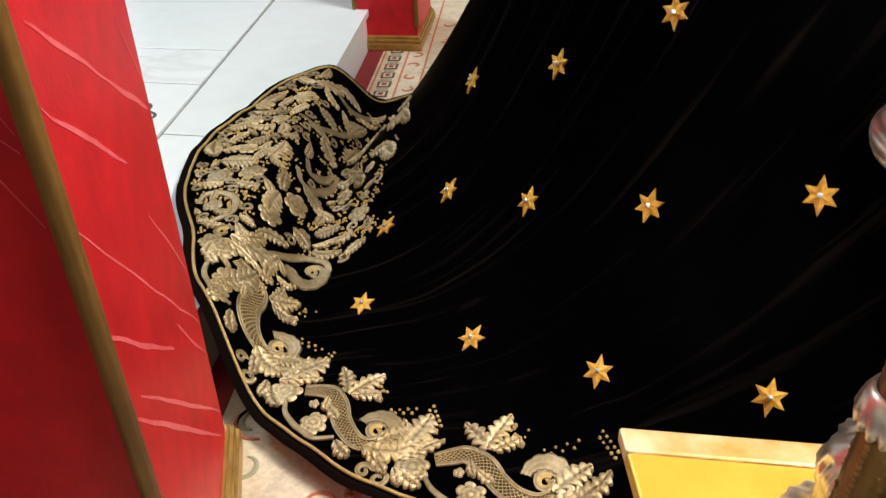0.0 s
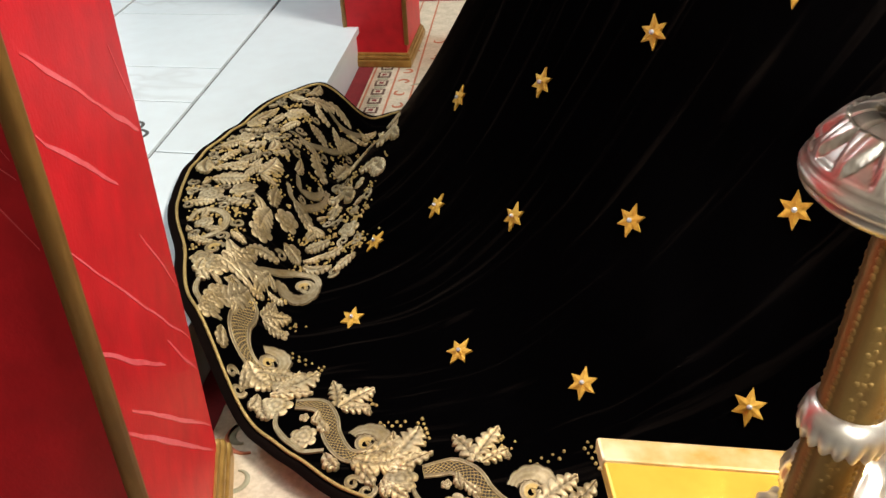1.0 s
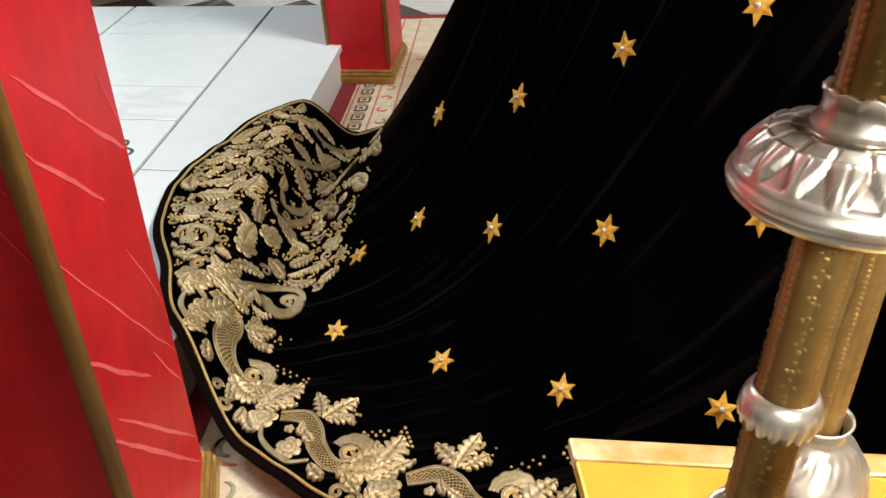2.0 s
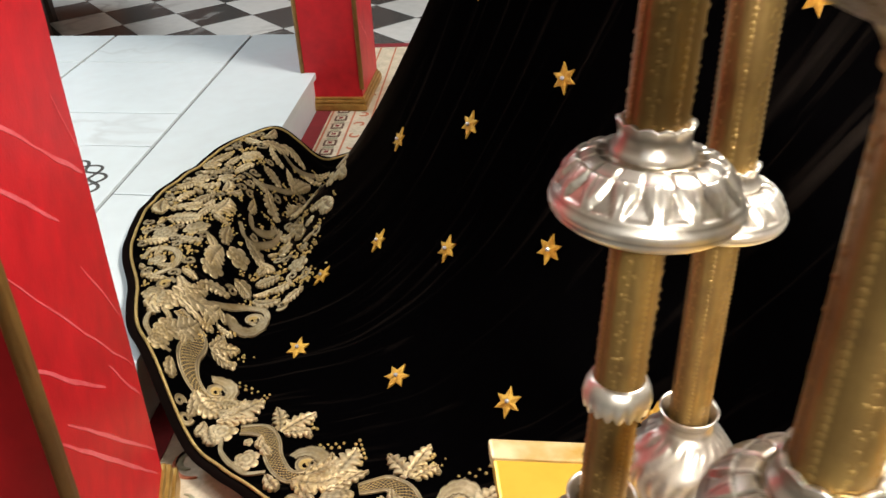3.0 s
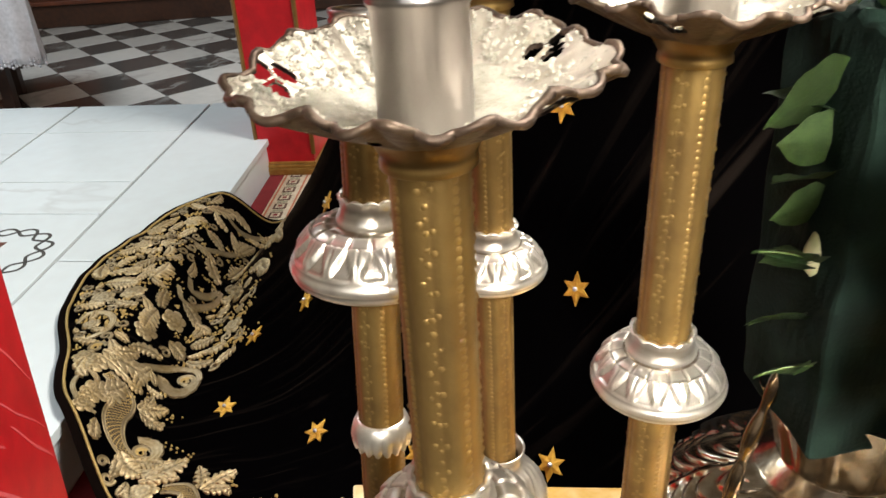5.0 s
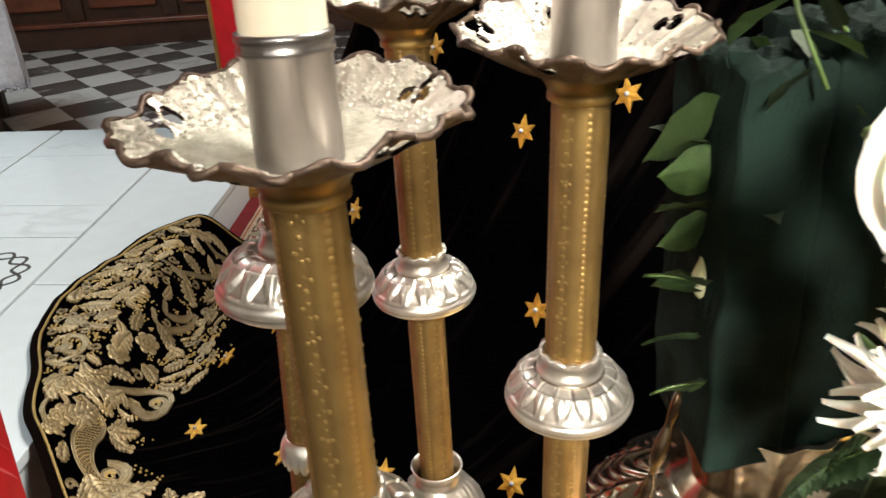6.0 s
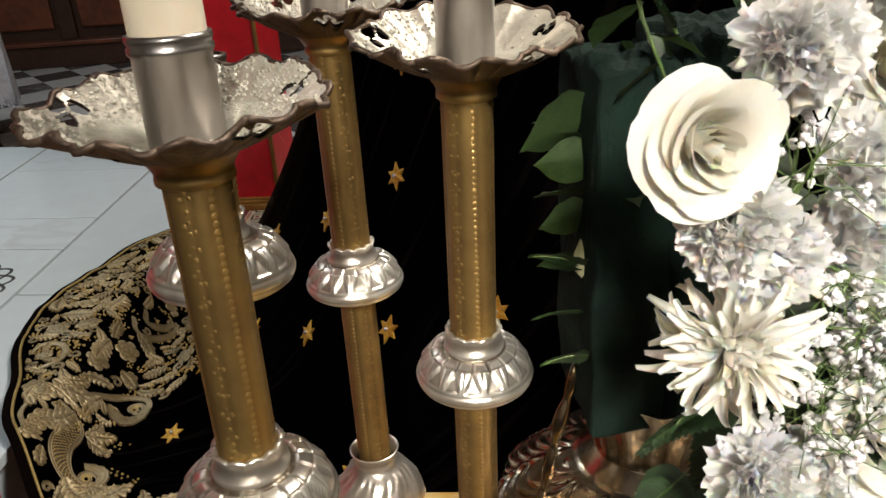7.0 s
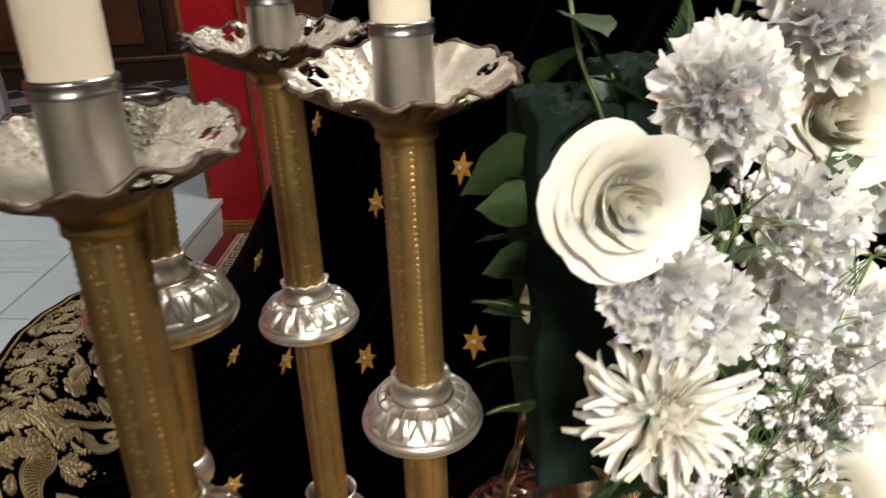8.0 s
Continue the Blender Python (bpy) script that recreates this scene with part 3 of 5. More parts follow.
for x, y, r in ((-0.462, 2.501, 0.042), (-0.594, 2.459, 0.036), (-0.607, 2.327, 0.034), (-0.22, 2.112, 0.024), (-0.196, 2.45, 0.022), (-0.228, 1.966, 0.020), (-0.581, 2.104, 0.030), (-0.63, 1.939, 0.040), (-0.542, 1.963, 0.042), (-0.417, 1.895, 0.044),
                (-0.466, 1.78, 0.040), (-0.613, 1.777, 0.028), (-0.241, 1.892, 0.036), (-0.393, 1.795, 0.030), (-0.442, 1.607, 0.016), (-0.508, 1.471, 0.038), (-0.52, 1.41, 0.030), (-0.574, 1.60, 0.034), (-0.282, 2.40, 0.026), (-0.52, 2.33, 0.030)):
    flower_at(Vector((x, y)), r, 6 + int(r * 1000) % 2, x * 9)
for line, w in (([(-0.362, 2.62), (-0.325, 2.60), (-0.28, 2.63), (-0.25, 2.68)], 0.012), ([(-0.462, 2.354), (-0.408, 2.335), (-0.348, 2.40), (-0.30, 2.50)], 0.008),
                ([(-0.655, 1.786), (-0.646, 1.837), (-0.591, 1.835), (-0.553, 1.792), (-0.553, 1.733), (-0.583, 1.701), (-0.616, 1.679)], 0.011),
                ([(-0.428, 2.052), (-0.414, 2.005), (-0.38, 2.021), (-0.351, 2.126), (-0.337, 2.203)], 0.010), ([(-0.413, 2.135), (-0.4, 2.08), (-0.371, 2.137), (-0.352, 2.197)], 0.009),
                ([(-0.477, 1.649), (-0.457, 1.634), (-0.426, 1.67), (-0.377, 1.715), (-0.328, 1.707), (-0.309, 1.669), (-0.332, 1.642), (-0.36, 1.659)], 0.010)):
    cord_along([Vector(q) for q in line], w)
ring_at(Vector((-0.555, 1.64)), 0.018)
ring_at(Vector((-0.351, 1.668)), 0.016)
fan_round(Vector((-0.362, 1.655)), 0.044, 0.024, -2.6, 3.6)
for x, y in ((-0.49, 2.423), (-0.601, 2.206), (-0.457, 2.188), (-0.461, 2.041), (-0.553, 1.88), (-0.32, 1.87), (-0.187, 1.828), (-0.31, 1.755), (-0.153, 2.124), (-0.215, 1.83), (-0.388, 2.291), (-0.215, 1.94)):
    beads_at(Vector((x, y)), 0.019, 16)


def fits(p, r):
    return all((p - q).length > (r * 0.80 + w) * 0.88 for q, w in placed)


def inside(p, rad):
    if p.x > min(-0.27 + (p.y - 1.6) * 0.24, -0.46 + (p.y - 1.5) * 0.9) or p.y > 2.70:
        return False
    i = min(range(0, NS, 4), key=lambda j: (p - hem[j]).length)
    _, t = hem_point(i * HEM_STEP, 0)
    return (p - hem[i]).length > 0.030 + rad * 0.9 and (p - hem[i]).dot(Vector((-t.y, t.x))) > 0


# small leaves, curls and beads that fill the gaps between the large figures
for kind_, rad, want in (("leaf", 0.040, 34), ("curl", 0.019, 60), ("leaf", 0.026, 44), ("beads", 0.013, 90), ("leaf", 0.016, 40), ("beads", 0.009, 70)):
    got = 0
    for _ in range(1600):
        p = Vector((rnd.uniform(-0.74, 0.0), rnd.uniform(1.42, 2.70)))
        if got >= want:
            break
        if not inside(p, rad) or not fits(p, rad):
            continue
        got += 1
        ang = math.atan2(p.y - 2.05, p.x + 0.35) + rnd.choice((-1.2, 1.2)) + rnd.uniform(-0.6, 0.6)
        d = Vector((math.cos(ang), math.sin(ang))) * rad
        if kind_ == "leaf":
            leaf_to(p - d, p + d, rnd.uniform(0.20, 0.30), rnd.choice((3, 4, 5)), rnd.choice((-1.0, -0.6, 0.6, 1.0)))
        elif kind_ == "curl":
            sew("embroidered_curl", scroll_geo(rad, 1.2, 0.0055, rnd.choice((-1, 1))), p, ang, GOLD_THREAD)
            placed.append((p, rad))
        else:
            beads_at(p, rad * 0.6, 7)
            placed.append((p, rad))

b = bmesh.new()
for x, y, r in bead_spots:
    z = mantle_z(x, y) + 0.002
    top = b.verts.new((x, y, z + r * 0.95))
    mid = [b.verts.new((x + 0.75 * r * math.cos(k), y + 0.75 * r * math.sin(k), z + 0.66 * r)) for k in (0, 1.047, 2.094, 3.142, 4.189, 5.236)]
    low = [b.verts.new((x + r * math.cos(k), y + r * math.sin(k), z - 0.001)) for k in (0, 1.047, 2.094, 3.142, 4.189, 5.236)]
    for k in range(6):
        j = (k + 1) % 6
        b.faces.new((top, mid[k], mid[j]))
        b.faces.new((mid[k], low[k], low[j], mid[j]))
tagged(part("gold_bead", b, GOLD_CORD, mantle, "small sewn gold beads"), kind="stuff")

# ---- stars ----
STARS = [(0.48, 1.503), (0.284, 1.684), (0.099, 1.954), (0.022, 1.741), (0.204, 1.528), (0.423, 1.325), (0.666, 1.154), (-0.155, 1.78), (-0.206, 1.509), (0.058, 1.317),
         (0.304, 1.135), (0.574, 0.98), (0.521, 1.612), (0.332, 1.869), (0.677, 1.34), (0.865, 1.217)]
for k, (x, y) in enumerate(STARS):
    e = 0.01
    n = Vector((mantle_z(x - e, y) - mantle_z(x + e, y), mantle_z(x, y - e) - mantle_z(x, y + e), 2 * e)).normalized()
    up = (Vector((0.15, 0.35, 1)) - n * n.dot(Vector((0.15, 0.35, 1)))).normalized()
    side = up.cross(n)
    b = bmesh.new()
    c0 = Vector((x, y, mantle_z(x, y))) + n * 0.004
    mid = b.verts.new(c0 + n * 0.0035)
    rim = []
    spin = rnd.uniform(-0.2, 0.2)
    for i in range(12):
        r = (0.037 if i % 6 == 0 else 0.032) if i % 2 == 0 else 0.0165
        a = math.pi / 6 * i + spin
        rim.append((b.verts.new(c0 + (up * math.cos(a) + side * math.sin(a)) * r + n * 0.001), b.verts.new(c0 + (up * math.cos(a) + side * math.sin(a)) * r - n * 0.006)))
    for i in range(12):
        j = (i + 1) % 12
        b.faces.new((mid, rim[j][0], rim[i][0]))
        b.faces.new((rim[i][0], rim[j][0], rim[j][1], rim[i][1]))
    st = part("star", b, GOLD_STAR, mantle, "six-pointed gold star", smooth=False)
    b = bmesh.new()
    bmesh.ops.create_icosphere(b, subdivisions=2, radius=0.0055, matrix=Matrix.Translation(c0 + n * 0.007))
    part("crystal", b, CRYSTAL, st, "clear crystal")

# ---- columns ----


def column(corners, label, top=2.6, veins=(), lean=(0.0, 0.0), base=1.0):
    t = thing("column", label, "column", "red marbled columns")
    c = [Vector(q) for q in corners]
    mid = sum(c, Vector((0, 0))) / 4
    pivot = Matrix.Translation((mid.x, mid.y, 1.1))
    t.matrix_basis = pivot @ Matrix.Rotation(lean[0], 4, 'Y') @ Matrix.Rotation(-lean[1], 4, 'X') @ pivot.inverted()
    part("shaft", prism_bm(corners, CARPET + 0.10 * base, top), RED_FACE, t, smooth=False)

    def grown(d):
        return [tuple(mid + (q - mid) + (q - mid).normalized() * d) for q in c]
    part("plinth", prism_bm(grown(0.058 * base), CARPET, CARPET + 0.055 * base, 0.004), GILT, t, smooth=False)
    part("base_moulding", prism_bm(grown(0.042 * base), CARPET + 0.055 * base, CARPET + 0.085 * base, 0.008 * base), GILT, t, smooth=False)
    part("base_fillet", prism_bm(grown(0.02 * base), CARPET + 0.085 * base, CARPET + 0.105 * base, 0.004), GILT, t, smooth=False)
    # pale diagonal veins painted on the two faces that are seen
    vr = random.Random(int(abs(c[1].x) * 1000))
    for i0, i1, lines in ((1, 2, veins), (0, 1, [])):
        d = (c[i1] - c[i0]).normalized()
        o = Vector((d.y, -d.x))
        wide = (c[i1] - c[i0]).length
        lines = list(lines)
        for _ in range(9 if lines else 16):
            u = vr.uniform(0.02, wide * 0.7)
            z = vr.uniform(0.3, top - 0.1) if not lines else vr.uniform(1.15, top - 0.1)
            k = vr.uniform(0.10, 0.26)
            lines.append((u, z, min(wide - 0.015, u + k), z - k * vr.uniform(0.6, 0.9)))
        for u0, z0, u1, z1 in lines:
            u0, u1 = max(0.014, u0), min(wide - 0.014, u1)
            w = vr.uniform(0.0025, 0.0062) if i0 == 1 else vr.uniform(0.0008, 0.0022)
            g = bmesh.new()
            prev = None
            for k in range(13):
                f = k / 12
                u, z = u0 + (u1 - u0) * f, z0 + (z1 - z0) * f + 0.006 * noise.noise(Vector((u * 14, z0 * 9, 1)))
                ww = w * (0.25 + math.sin(math.pi * (0.08 + 0.84 * f))) * (0.7 + 0.6 * abs(noise.noise(Vector((f * 9, z0 * 5, 4)))))
                p = c[i0] + d * u + o * 0.0012
                row = [g.verts.new((p.x - o.x * b_, p.y - o.y * b_, z + a)) for a, b_ in ((-ww, 0.0016), (-ww * 0.9, 0.0006), (ww * 0.9, 0.0006), (ww, 0.0016))]
                if prev:
                    for a in range(3):
                        g.faces.new((prev[a], row[a], row[a + 1], prev[a + 1]))
                prev = row
            part("painted_vein", g, RED_VEIN, t, smooth=False)
    for q in c[:2]:
        part("corner_bead", tube_bm([(q.x, q.y, CARPET + 0.105), (q.x, q.y, top)], 0.011, 12), GILT_DULL, t)
    return t


GILT_DULL = mat("dull_gilt", (0.36, 0.20, 0.05), 0.5, 0.4, dark=(0.24, 0.12, 0.03), scale=20, bump=0.15, bump_scale=120)
column([(-0.515, 0.60), (-0.335, 0.626), (-0.425, 1.117), (-0.605, 1.09)], "bright red marbled square column with gilt corner beads and base",
       veins=[(0.061, 1.112, 0.288, 0.982), (0.286, 0.982, 0.48, 0.87), (0.409, 1.023, 0.616, 0.914), (0.036, 1.041, 0.28, 0.871), (0.018, 0.928, 0.549, 0.465), (0.323, 0.775, 0.576, 0.581),
              (0.0, 0.799, 0.275, 0.569), (0.068, 0.668, 0.497, 0.247), (0.0, 0.684, 0.453, 0.21), (0.324, 0.578, 0.498, 0.389)], lean=(0.027, 0.036))
column([(-0.379, 3.600), (-0.090, 3.545), (-0.026, 4.00), (-0.345, 4.03)], "dark red marbled square column with gilt base beside the marble step", base=0.62)

# ---- gilt stand ----


def skew(b):
    """The stand's long edges run askew to its ends."""
    for v in b.verts:
        v.co.y -= 0.165 * (v.co.x - 0.206)
    return b


stand = thing("gilt_stand", "bright gilded wooden stand with worn edges carrying the candlesticks", "stand")
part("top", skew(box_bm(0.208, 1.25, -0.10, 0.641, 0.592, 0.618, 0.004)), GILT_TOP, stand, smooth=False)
# rim stands in for the whitish glare along the top's back edge
part("rim", skew(box_bm(0.206, 1.252, 0.606, 0.643, 0.600, 0.622, 0.004)), GILT_WORN_GLARE, stand, "worn gilt rim, paler with the glare on it", smooth=False)
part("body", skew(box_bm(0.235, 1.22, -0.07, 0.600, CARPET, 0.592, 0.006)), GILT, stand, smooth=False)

# ---- candlesticks ----


def dense(profile, k):
    out = []
    for (r0, z0), (r1, z1) in zip(profile, profile[1:]):
        out += [(r0 + (r1 - r0) * i / k, z0 + (z1 - z0) * i / k) for i in range(k)]
    return out + [profile[-1]]


def beads_bm(rows, rise=0.5):
    """Small embossed beads; rows of (place, outward, size)."""
    b = bmesh.new()
    for p, o, r in rows:
        s_ = Vector((-o.y, o.x, 0))
        ring = [b.verts.new(p + s_ * (r * math.cos(q)) + Vector((0, 0, r * math.sin(q)))) for q in (0, 1.05, 2.09, 3.14, 4.19, 5.24)]
        tip = b.verts.new(p + o * r * rise)
        for i in range(6):
            b.faces.new((ring[i], ring[(i + 1) % 6], tip))
    return b


def tube_of_stick(name, t, tr, z0, z1, seed):
    """An eight-sided gilt tube with rows of punched beads and leaf bosses."""
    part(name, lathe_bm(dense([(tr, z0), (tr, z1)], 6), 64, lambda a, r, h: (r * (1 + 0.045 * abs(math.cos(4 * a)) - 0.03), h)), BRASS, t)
    rows, bosses = [], []
    rr = random.Random(seed)
    n = int((z1 - z0) / 0.0052)
    for f in range(8):
        a = math.pi / 4 * f + 0.25
        o = Vector((math.cos(a), math.sin(a), 0))
        if f % 2 == 0:
            rows += [(o * tr * 0.998 + Vector((0, 0, z0 + (i + 0.5) * (z1 - z0) / n)), o, 0.0024) for i in range(n)]
        else:
            m = int((z1 - z0) / 0.016)
            for i in range(m):
                z = z0 + (i + 0.5) * (z1 - z0) / m
                s_ = Vector((-o.y, o.x, 0))
                for q in range(4):
                    d = s_ * 0.0032 * math.cos(q * math.pi / 2) + Vector((0, 0, 0.0042 * math.sin(q * math.pi / 2)))
                    bosses.append((o * tr * 0.999 + Vector((0, 0, z + rr.uniform(-0.003, 0.003))) + d, o, rr.uniform(0.0013, 0.0023)))
    tagged(part("punched_strip", beads_bm(rows), BRASS, t, "punched bead rows"), kind="stuff")
    tagged(part("leaf_boss", beads_bm(bosses, 0.5), BRASS, t, "embossed leaf crosses"), kind="stuff")


def trefoil(x, y):
    """True inside one of the pan's five cut trefoils."""
    a, r = math.atan2(y, x), math.hypot(x, y)
    q = (a + 0.5) % (2 * math.pi / 5) - math.pi / 5
    u, v = r * math.cos(q) - 0.070, r * math.sin(q)
    return any((u - cu) ** 2 + (v - cv) ** 2 < 0.0058 ** 2 for cu, cv in ((0.0065, 0), (-0.003, 0.0072), (-0.003, -0.0072)))


def drip_pan(t, p, seed, wax, size, lean):
    rr = random.Random(seed)
    na, nr = 420, 54
    tr = 0.0225

    def rim(a):
        q = (a * 5 / (2 * math.pi)) % 1.0
        lobe = abs(math.sin(math.pi * q)) ** 0.6
        tooth = abs(math.cos(math.pi * 6 * q + 0.8 * math.sin(2 * math.pi * q + seed))) ** 0.7
        return size * (0.097 + 0.012 * lobe + 0.0075 * tooth * (0.7 + 0.5 * noise.noise(Vector((a * 3, seed, 4))))) + 0.002 * noise.noise(Vector((a * 4, seed, 0)))

    def lie(f, a):
        r = 0.016 + (rim(a) - 0.016) * f
        q = (a * 5 / (2 * math.pi)) % 1.0
        return r, p + 0.002 + 0.034 * f ** 1.35 + 0.0026 * f ** 5 * math.cos(2 * math.pi * 3 * q) + 0.10 * (r - 0.016) * math.sin(a + lean) + 0.003 * f * f * noise.noise(Vector((math.cos(a) * 2, math.sin(a) * 2, seed)))
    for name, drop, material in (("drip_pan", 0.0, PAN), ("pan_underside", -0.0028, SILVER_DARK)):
        b = bmesh.new()
        rows = []
        for j in range(nr + 1):
            row = []
            for i in range(na):
                a = 2 * math.pi * i / na
                r, z = lie(j / nr, a)
                row.append(b.verts.new((r * math.cos(a), r * math.sin(a), z + drop)))
            rows.append(row)
        for j in range(nr):
            for i in range(na):
                f = (rows[j][i], rows[j][(i + 1) % na], rows[j + 1][(i + 1) % na], rows[j + 1][i])
                c = sum((v.co for v in f), Vector()) / 4
                if not trefoil(c.x, c.y):
                    b.faces.new(f)
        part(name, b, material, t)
    pts = []
    for i in range(na + 1):
        a = 2 * math.pi * i / na
        r, z = lie(1.0, a)
        pts.append((r * math.cos(a), r * math.sin(a), z - 0.0016))
    part("pan_rim", tube_bm(pts, 0.0021, 6, taper=lambda q: 1 + 0.15 * math.sin(q * 190)), SILVER_DARK, t, "dark brown scalloped rim")
    part("pan_collar", lathe_bm([(tr * 1.0, p - 0.0155), (tr * 1.06, p - 0.0145), (tr * 1.06, p - 0.011), (tr * 1.03, p - 0.009), (tr * 1.10, p - 0.005), (tr * 1.28, p + 0.001), (tr * 1.6, p + 0.006), (tr * 1.9, p + 0.009)], 48), BRASS, t)
    if wax:
        drops = []
        b = bmesh.new()
        for _ in range(wax * 3):
            f = 0.25 + 0.72 * rr.random() ** 0.7
            a = rr.gauss(0.9 if rr.random() < 0.6 else 3.6, 0.9)
            r, z = lie(f, a)
            x, y = r * math.cos(a), r * math.sin(a)
            if trefoil(x, y):
                continue
            s_ = rr.uniform(0.0007, 0.0019)
            ring = [b.verts.new((x + s_ * math.cos(q), y + s_ * math.sin(q), z)) for q in (0, 1.05, 2.09, 3.14, 4.19, 5.24)]
            mid = [b.verts.new((x + 0.7 * s_ * math.cos(q), y + 0.7 * s_ * math.sin(q), z + s_ * 0.7)) for q in (0, 1.05, 2.09, 3.14, 4.19, 5.24)]
            top = b.verts.new((x, y, z + s_))
            for i in range(6):
                b.faces.new((ring[i], ring[(i + 1) % 6], mid[(i + 1) % 6], mid[i]))
                b.faces.new((mid[i], mid[(i + 1) % 6], top))
        tagged(part("wax_crust", b, DRIP, t, "spilt candle wax crust"), kind="stuff")
        b = bmesh.new()
        rows = []
        for j in range(9):
            row = []
            for i in range(60):
                a = 2 * math.pi * i / 60
                f = 0.06 + (0.46 + 0.30 * noise.noise(Vector((math.cos(a) * 1.5, math.sin(a) * 1.5, seed + 9.0)))) * j / 8
                r, z = lie(f, a)
                row.append(b.verts.new((r * math.cos(a), r * math.sin(a), z + 0.0025 * (1 - (j / 8) ** 3) + 0.0012 * noise.noise(Vector((r * 300 * math.cos(a), r * 300 * math.sin(a), 1))))))
            rows.append(row)
        for j in range(8):
            for i in range(60):
                b.faces.new((rows[j][i], rows[j][(i + 1) % 60], rows[j + 1][(i + 1) % 60], rows[j + 1][i]))
        part("wax_pool", b, DRIP, t, "hardened wax pool")


def candlestick(x, y, knob, pan, low, size, label, candle=True, ring=0.0, wax=260, seed=1, turn_by=0.0, pan_size=0.768, lean=(0.0, 0.0)):
    """knob: height of the knob's widest ring; pan: foot of the drip pan; low: cup on the foot."""
    t = thing("candlestick", label, "candlestick", "silver altar candlesticks", at=(x, y, 0.618))
    t.matrix_basis = Matrix.Translation((x, y, 0.618)) @ Matrix.Rotation(lean[0], 4, 'Y') @ Matrix.Rotation(-lean[1], 4, 'X') @ Matrix.Rotation(turn_by, 4, 'Z')
    z = 0.618
    k, p, lo = knob - z, pan - z, low - z
    R, tr = 0.0535 * size, 0.0202
    tube_of_stick("upper_tube", t, tr, k + 0.022 * size, p - 0.015, seed)
    tube_of_stick("lower_tube", t, tr * 0.95, lo - 0.02, k - 0.012 * size, seed + 50)
    prof = [(tr * 0.9, -0.022), (tr * 1.3, -0.022), (tr * 1.42, -0.019), (R * 0.72, -0.0165), (R * 0.88, -0.0125), (R * 0.95, -0.009), (R * 0.975, -0.0065), (R * 0.965, -0.005), (R * 0.995, -0.003), (R, 0.0),
            (R * 0.985, 0.003), (R * 0.95, 0.0045), (R * 0.955, 0.0065), (R * 0.935, 0.008)]
    shoulder = [(R * (0.935 - 0.40 * q), 0.008 + 0.021 * math.sin(q * math.pi / 2) ** 0.9) for q in [i / 22 for i in range(1, 23)]]
    neck = [(tr * 1.32, 0.029), (tr * 1.36, 0.032), (tr * 1.34, 0.035), (tr * 1.2, 0.038), (tr * 1.16, 0.044), (tr * 1.22, 0.049), (tr * 1.26, 0.050), (tr * 1.04, 0.050), (tr * 0.97, 0.04)]

    def petals(a, r, h):
        q = (0.94 - r / R) / 0.40
        if not 0.02 < q < 0.98 or h < k + 0.002:
            if h > k + 0.039 * size:
                return r, h + 0.002 * abs(math.cos(6 * a))
            return r, h
        w = abs(((a * 16 / (2 * math.pi)) % 1.0) - 0.5) * 2
        if q < 0.55:
            e = (q / 0.55) ** 0.6
            up = 0.0034 * (1 - 0.30 * (w / e) ** 2) * (0.55 if w < 0.10 else 1.0) if w < e else -0.0012
        else:
            up = 0.0009 if w < 0.86 else -0.0006
        return r * (1 + up * 3), h + up * size
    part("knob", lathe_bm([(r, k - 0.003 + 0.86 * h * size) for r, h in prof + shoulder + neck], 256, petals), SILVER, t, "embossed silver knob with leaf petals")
    if ring:
        g = ring - z
        part("collar_ring", lathe_bm([(tr * 0.96, g - 0.012), (tr * 1.15, g - 0.012), (tr * 1.26, g - 0.006), (tr * 1.30, g), (tr * 1.24, g + 0.005), (tr * 1.1, g + 0.011), (tr * 0.98, g + 0.012)], 120,
                                     lambda a, r, h: (r * (1 + (0.07 * abs(math.cos(9 * a)) if h < g - 0.003 else 0)), h - (0.004 * abs(math.cos(9 * a)) if h < g - 0.009 else 0))), SILVER, t, "serrated silver collar")
    foot = [(0.082, 0.004), (0.086, 0.010), (0.084, 0.018), (0.070, 0.030), (0.055, 0.045), (0.047, 0.065), (0.050, lo * 0.45), (0.055, lo * 0.6), (0.050, lo - 0.055), (0.036, lo - 0.032), (0.026, lo - 0.02), (0.0245, lo - 0.012), (0.030, lo), (0.0285, lo + 0.001), (0.022, lo - 0.012)]

    def acanthus(a, r, h):
        f = 1 if 0.02 < h < lo - 0.026 else 0
        w = (a * 8 / (2 * math.pi) + 0.4 * math.sin(h * 60)) % 1.0
        return r * (1 + f * (0.07 * math.sin(math.pi * w) + 0.025 * math.sin(6 * math.pi * w))), h
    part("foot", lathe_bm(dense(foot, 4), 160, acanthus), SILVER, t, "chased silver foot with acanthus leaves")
    for i in range(3):
        a = 2.1 * i + 0.4
        part("claw", lathe_bm([(0.001, 0.0), (0.013, 0.003), (0.016, 0.010), (0.012, 0.018), (0.001, 0.022)], 16), SILVER, t, m=Matrix.Translation((0.078 * math.cos(a), 0.078 * math.sin(a), 0)))
    if pan_size:
        drip_pan(t, p, seed * 1.7, wax, pan_size, turn_by)
    top = 0.07 if candle else 0.02
    part("candle_socket", lathe_bm([(0.0225, p + 0.004), (0.0222, p + top - 0.012), (0.0238, p + top - 0.010), (0.0238, p + top - 0.007), (0.0226, p + top - 0.006), (0.0240, p + top - 0.003), (0.0236, p + top), (0.0205, p + top)], 48), SOCKET, t)
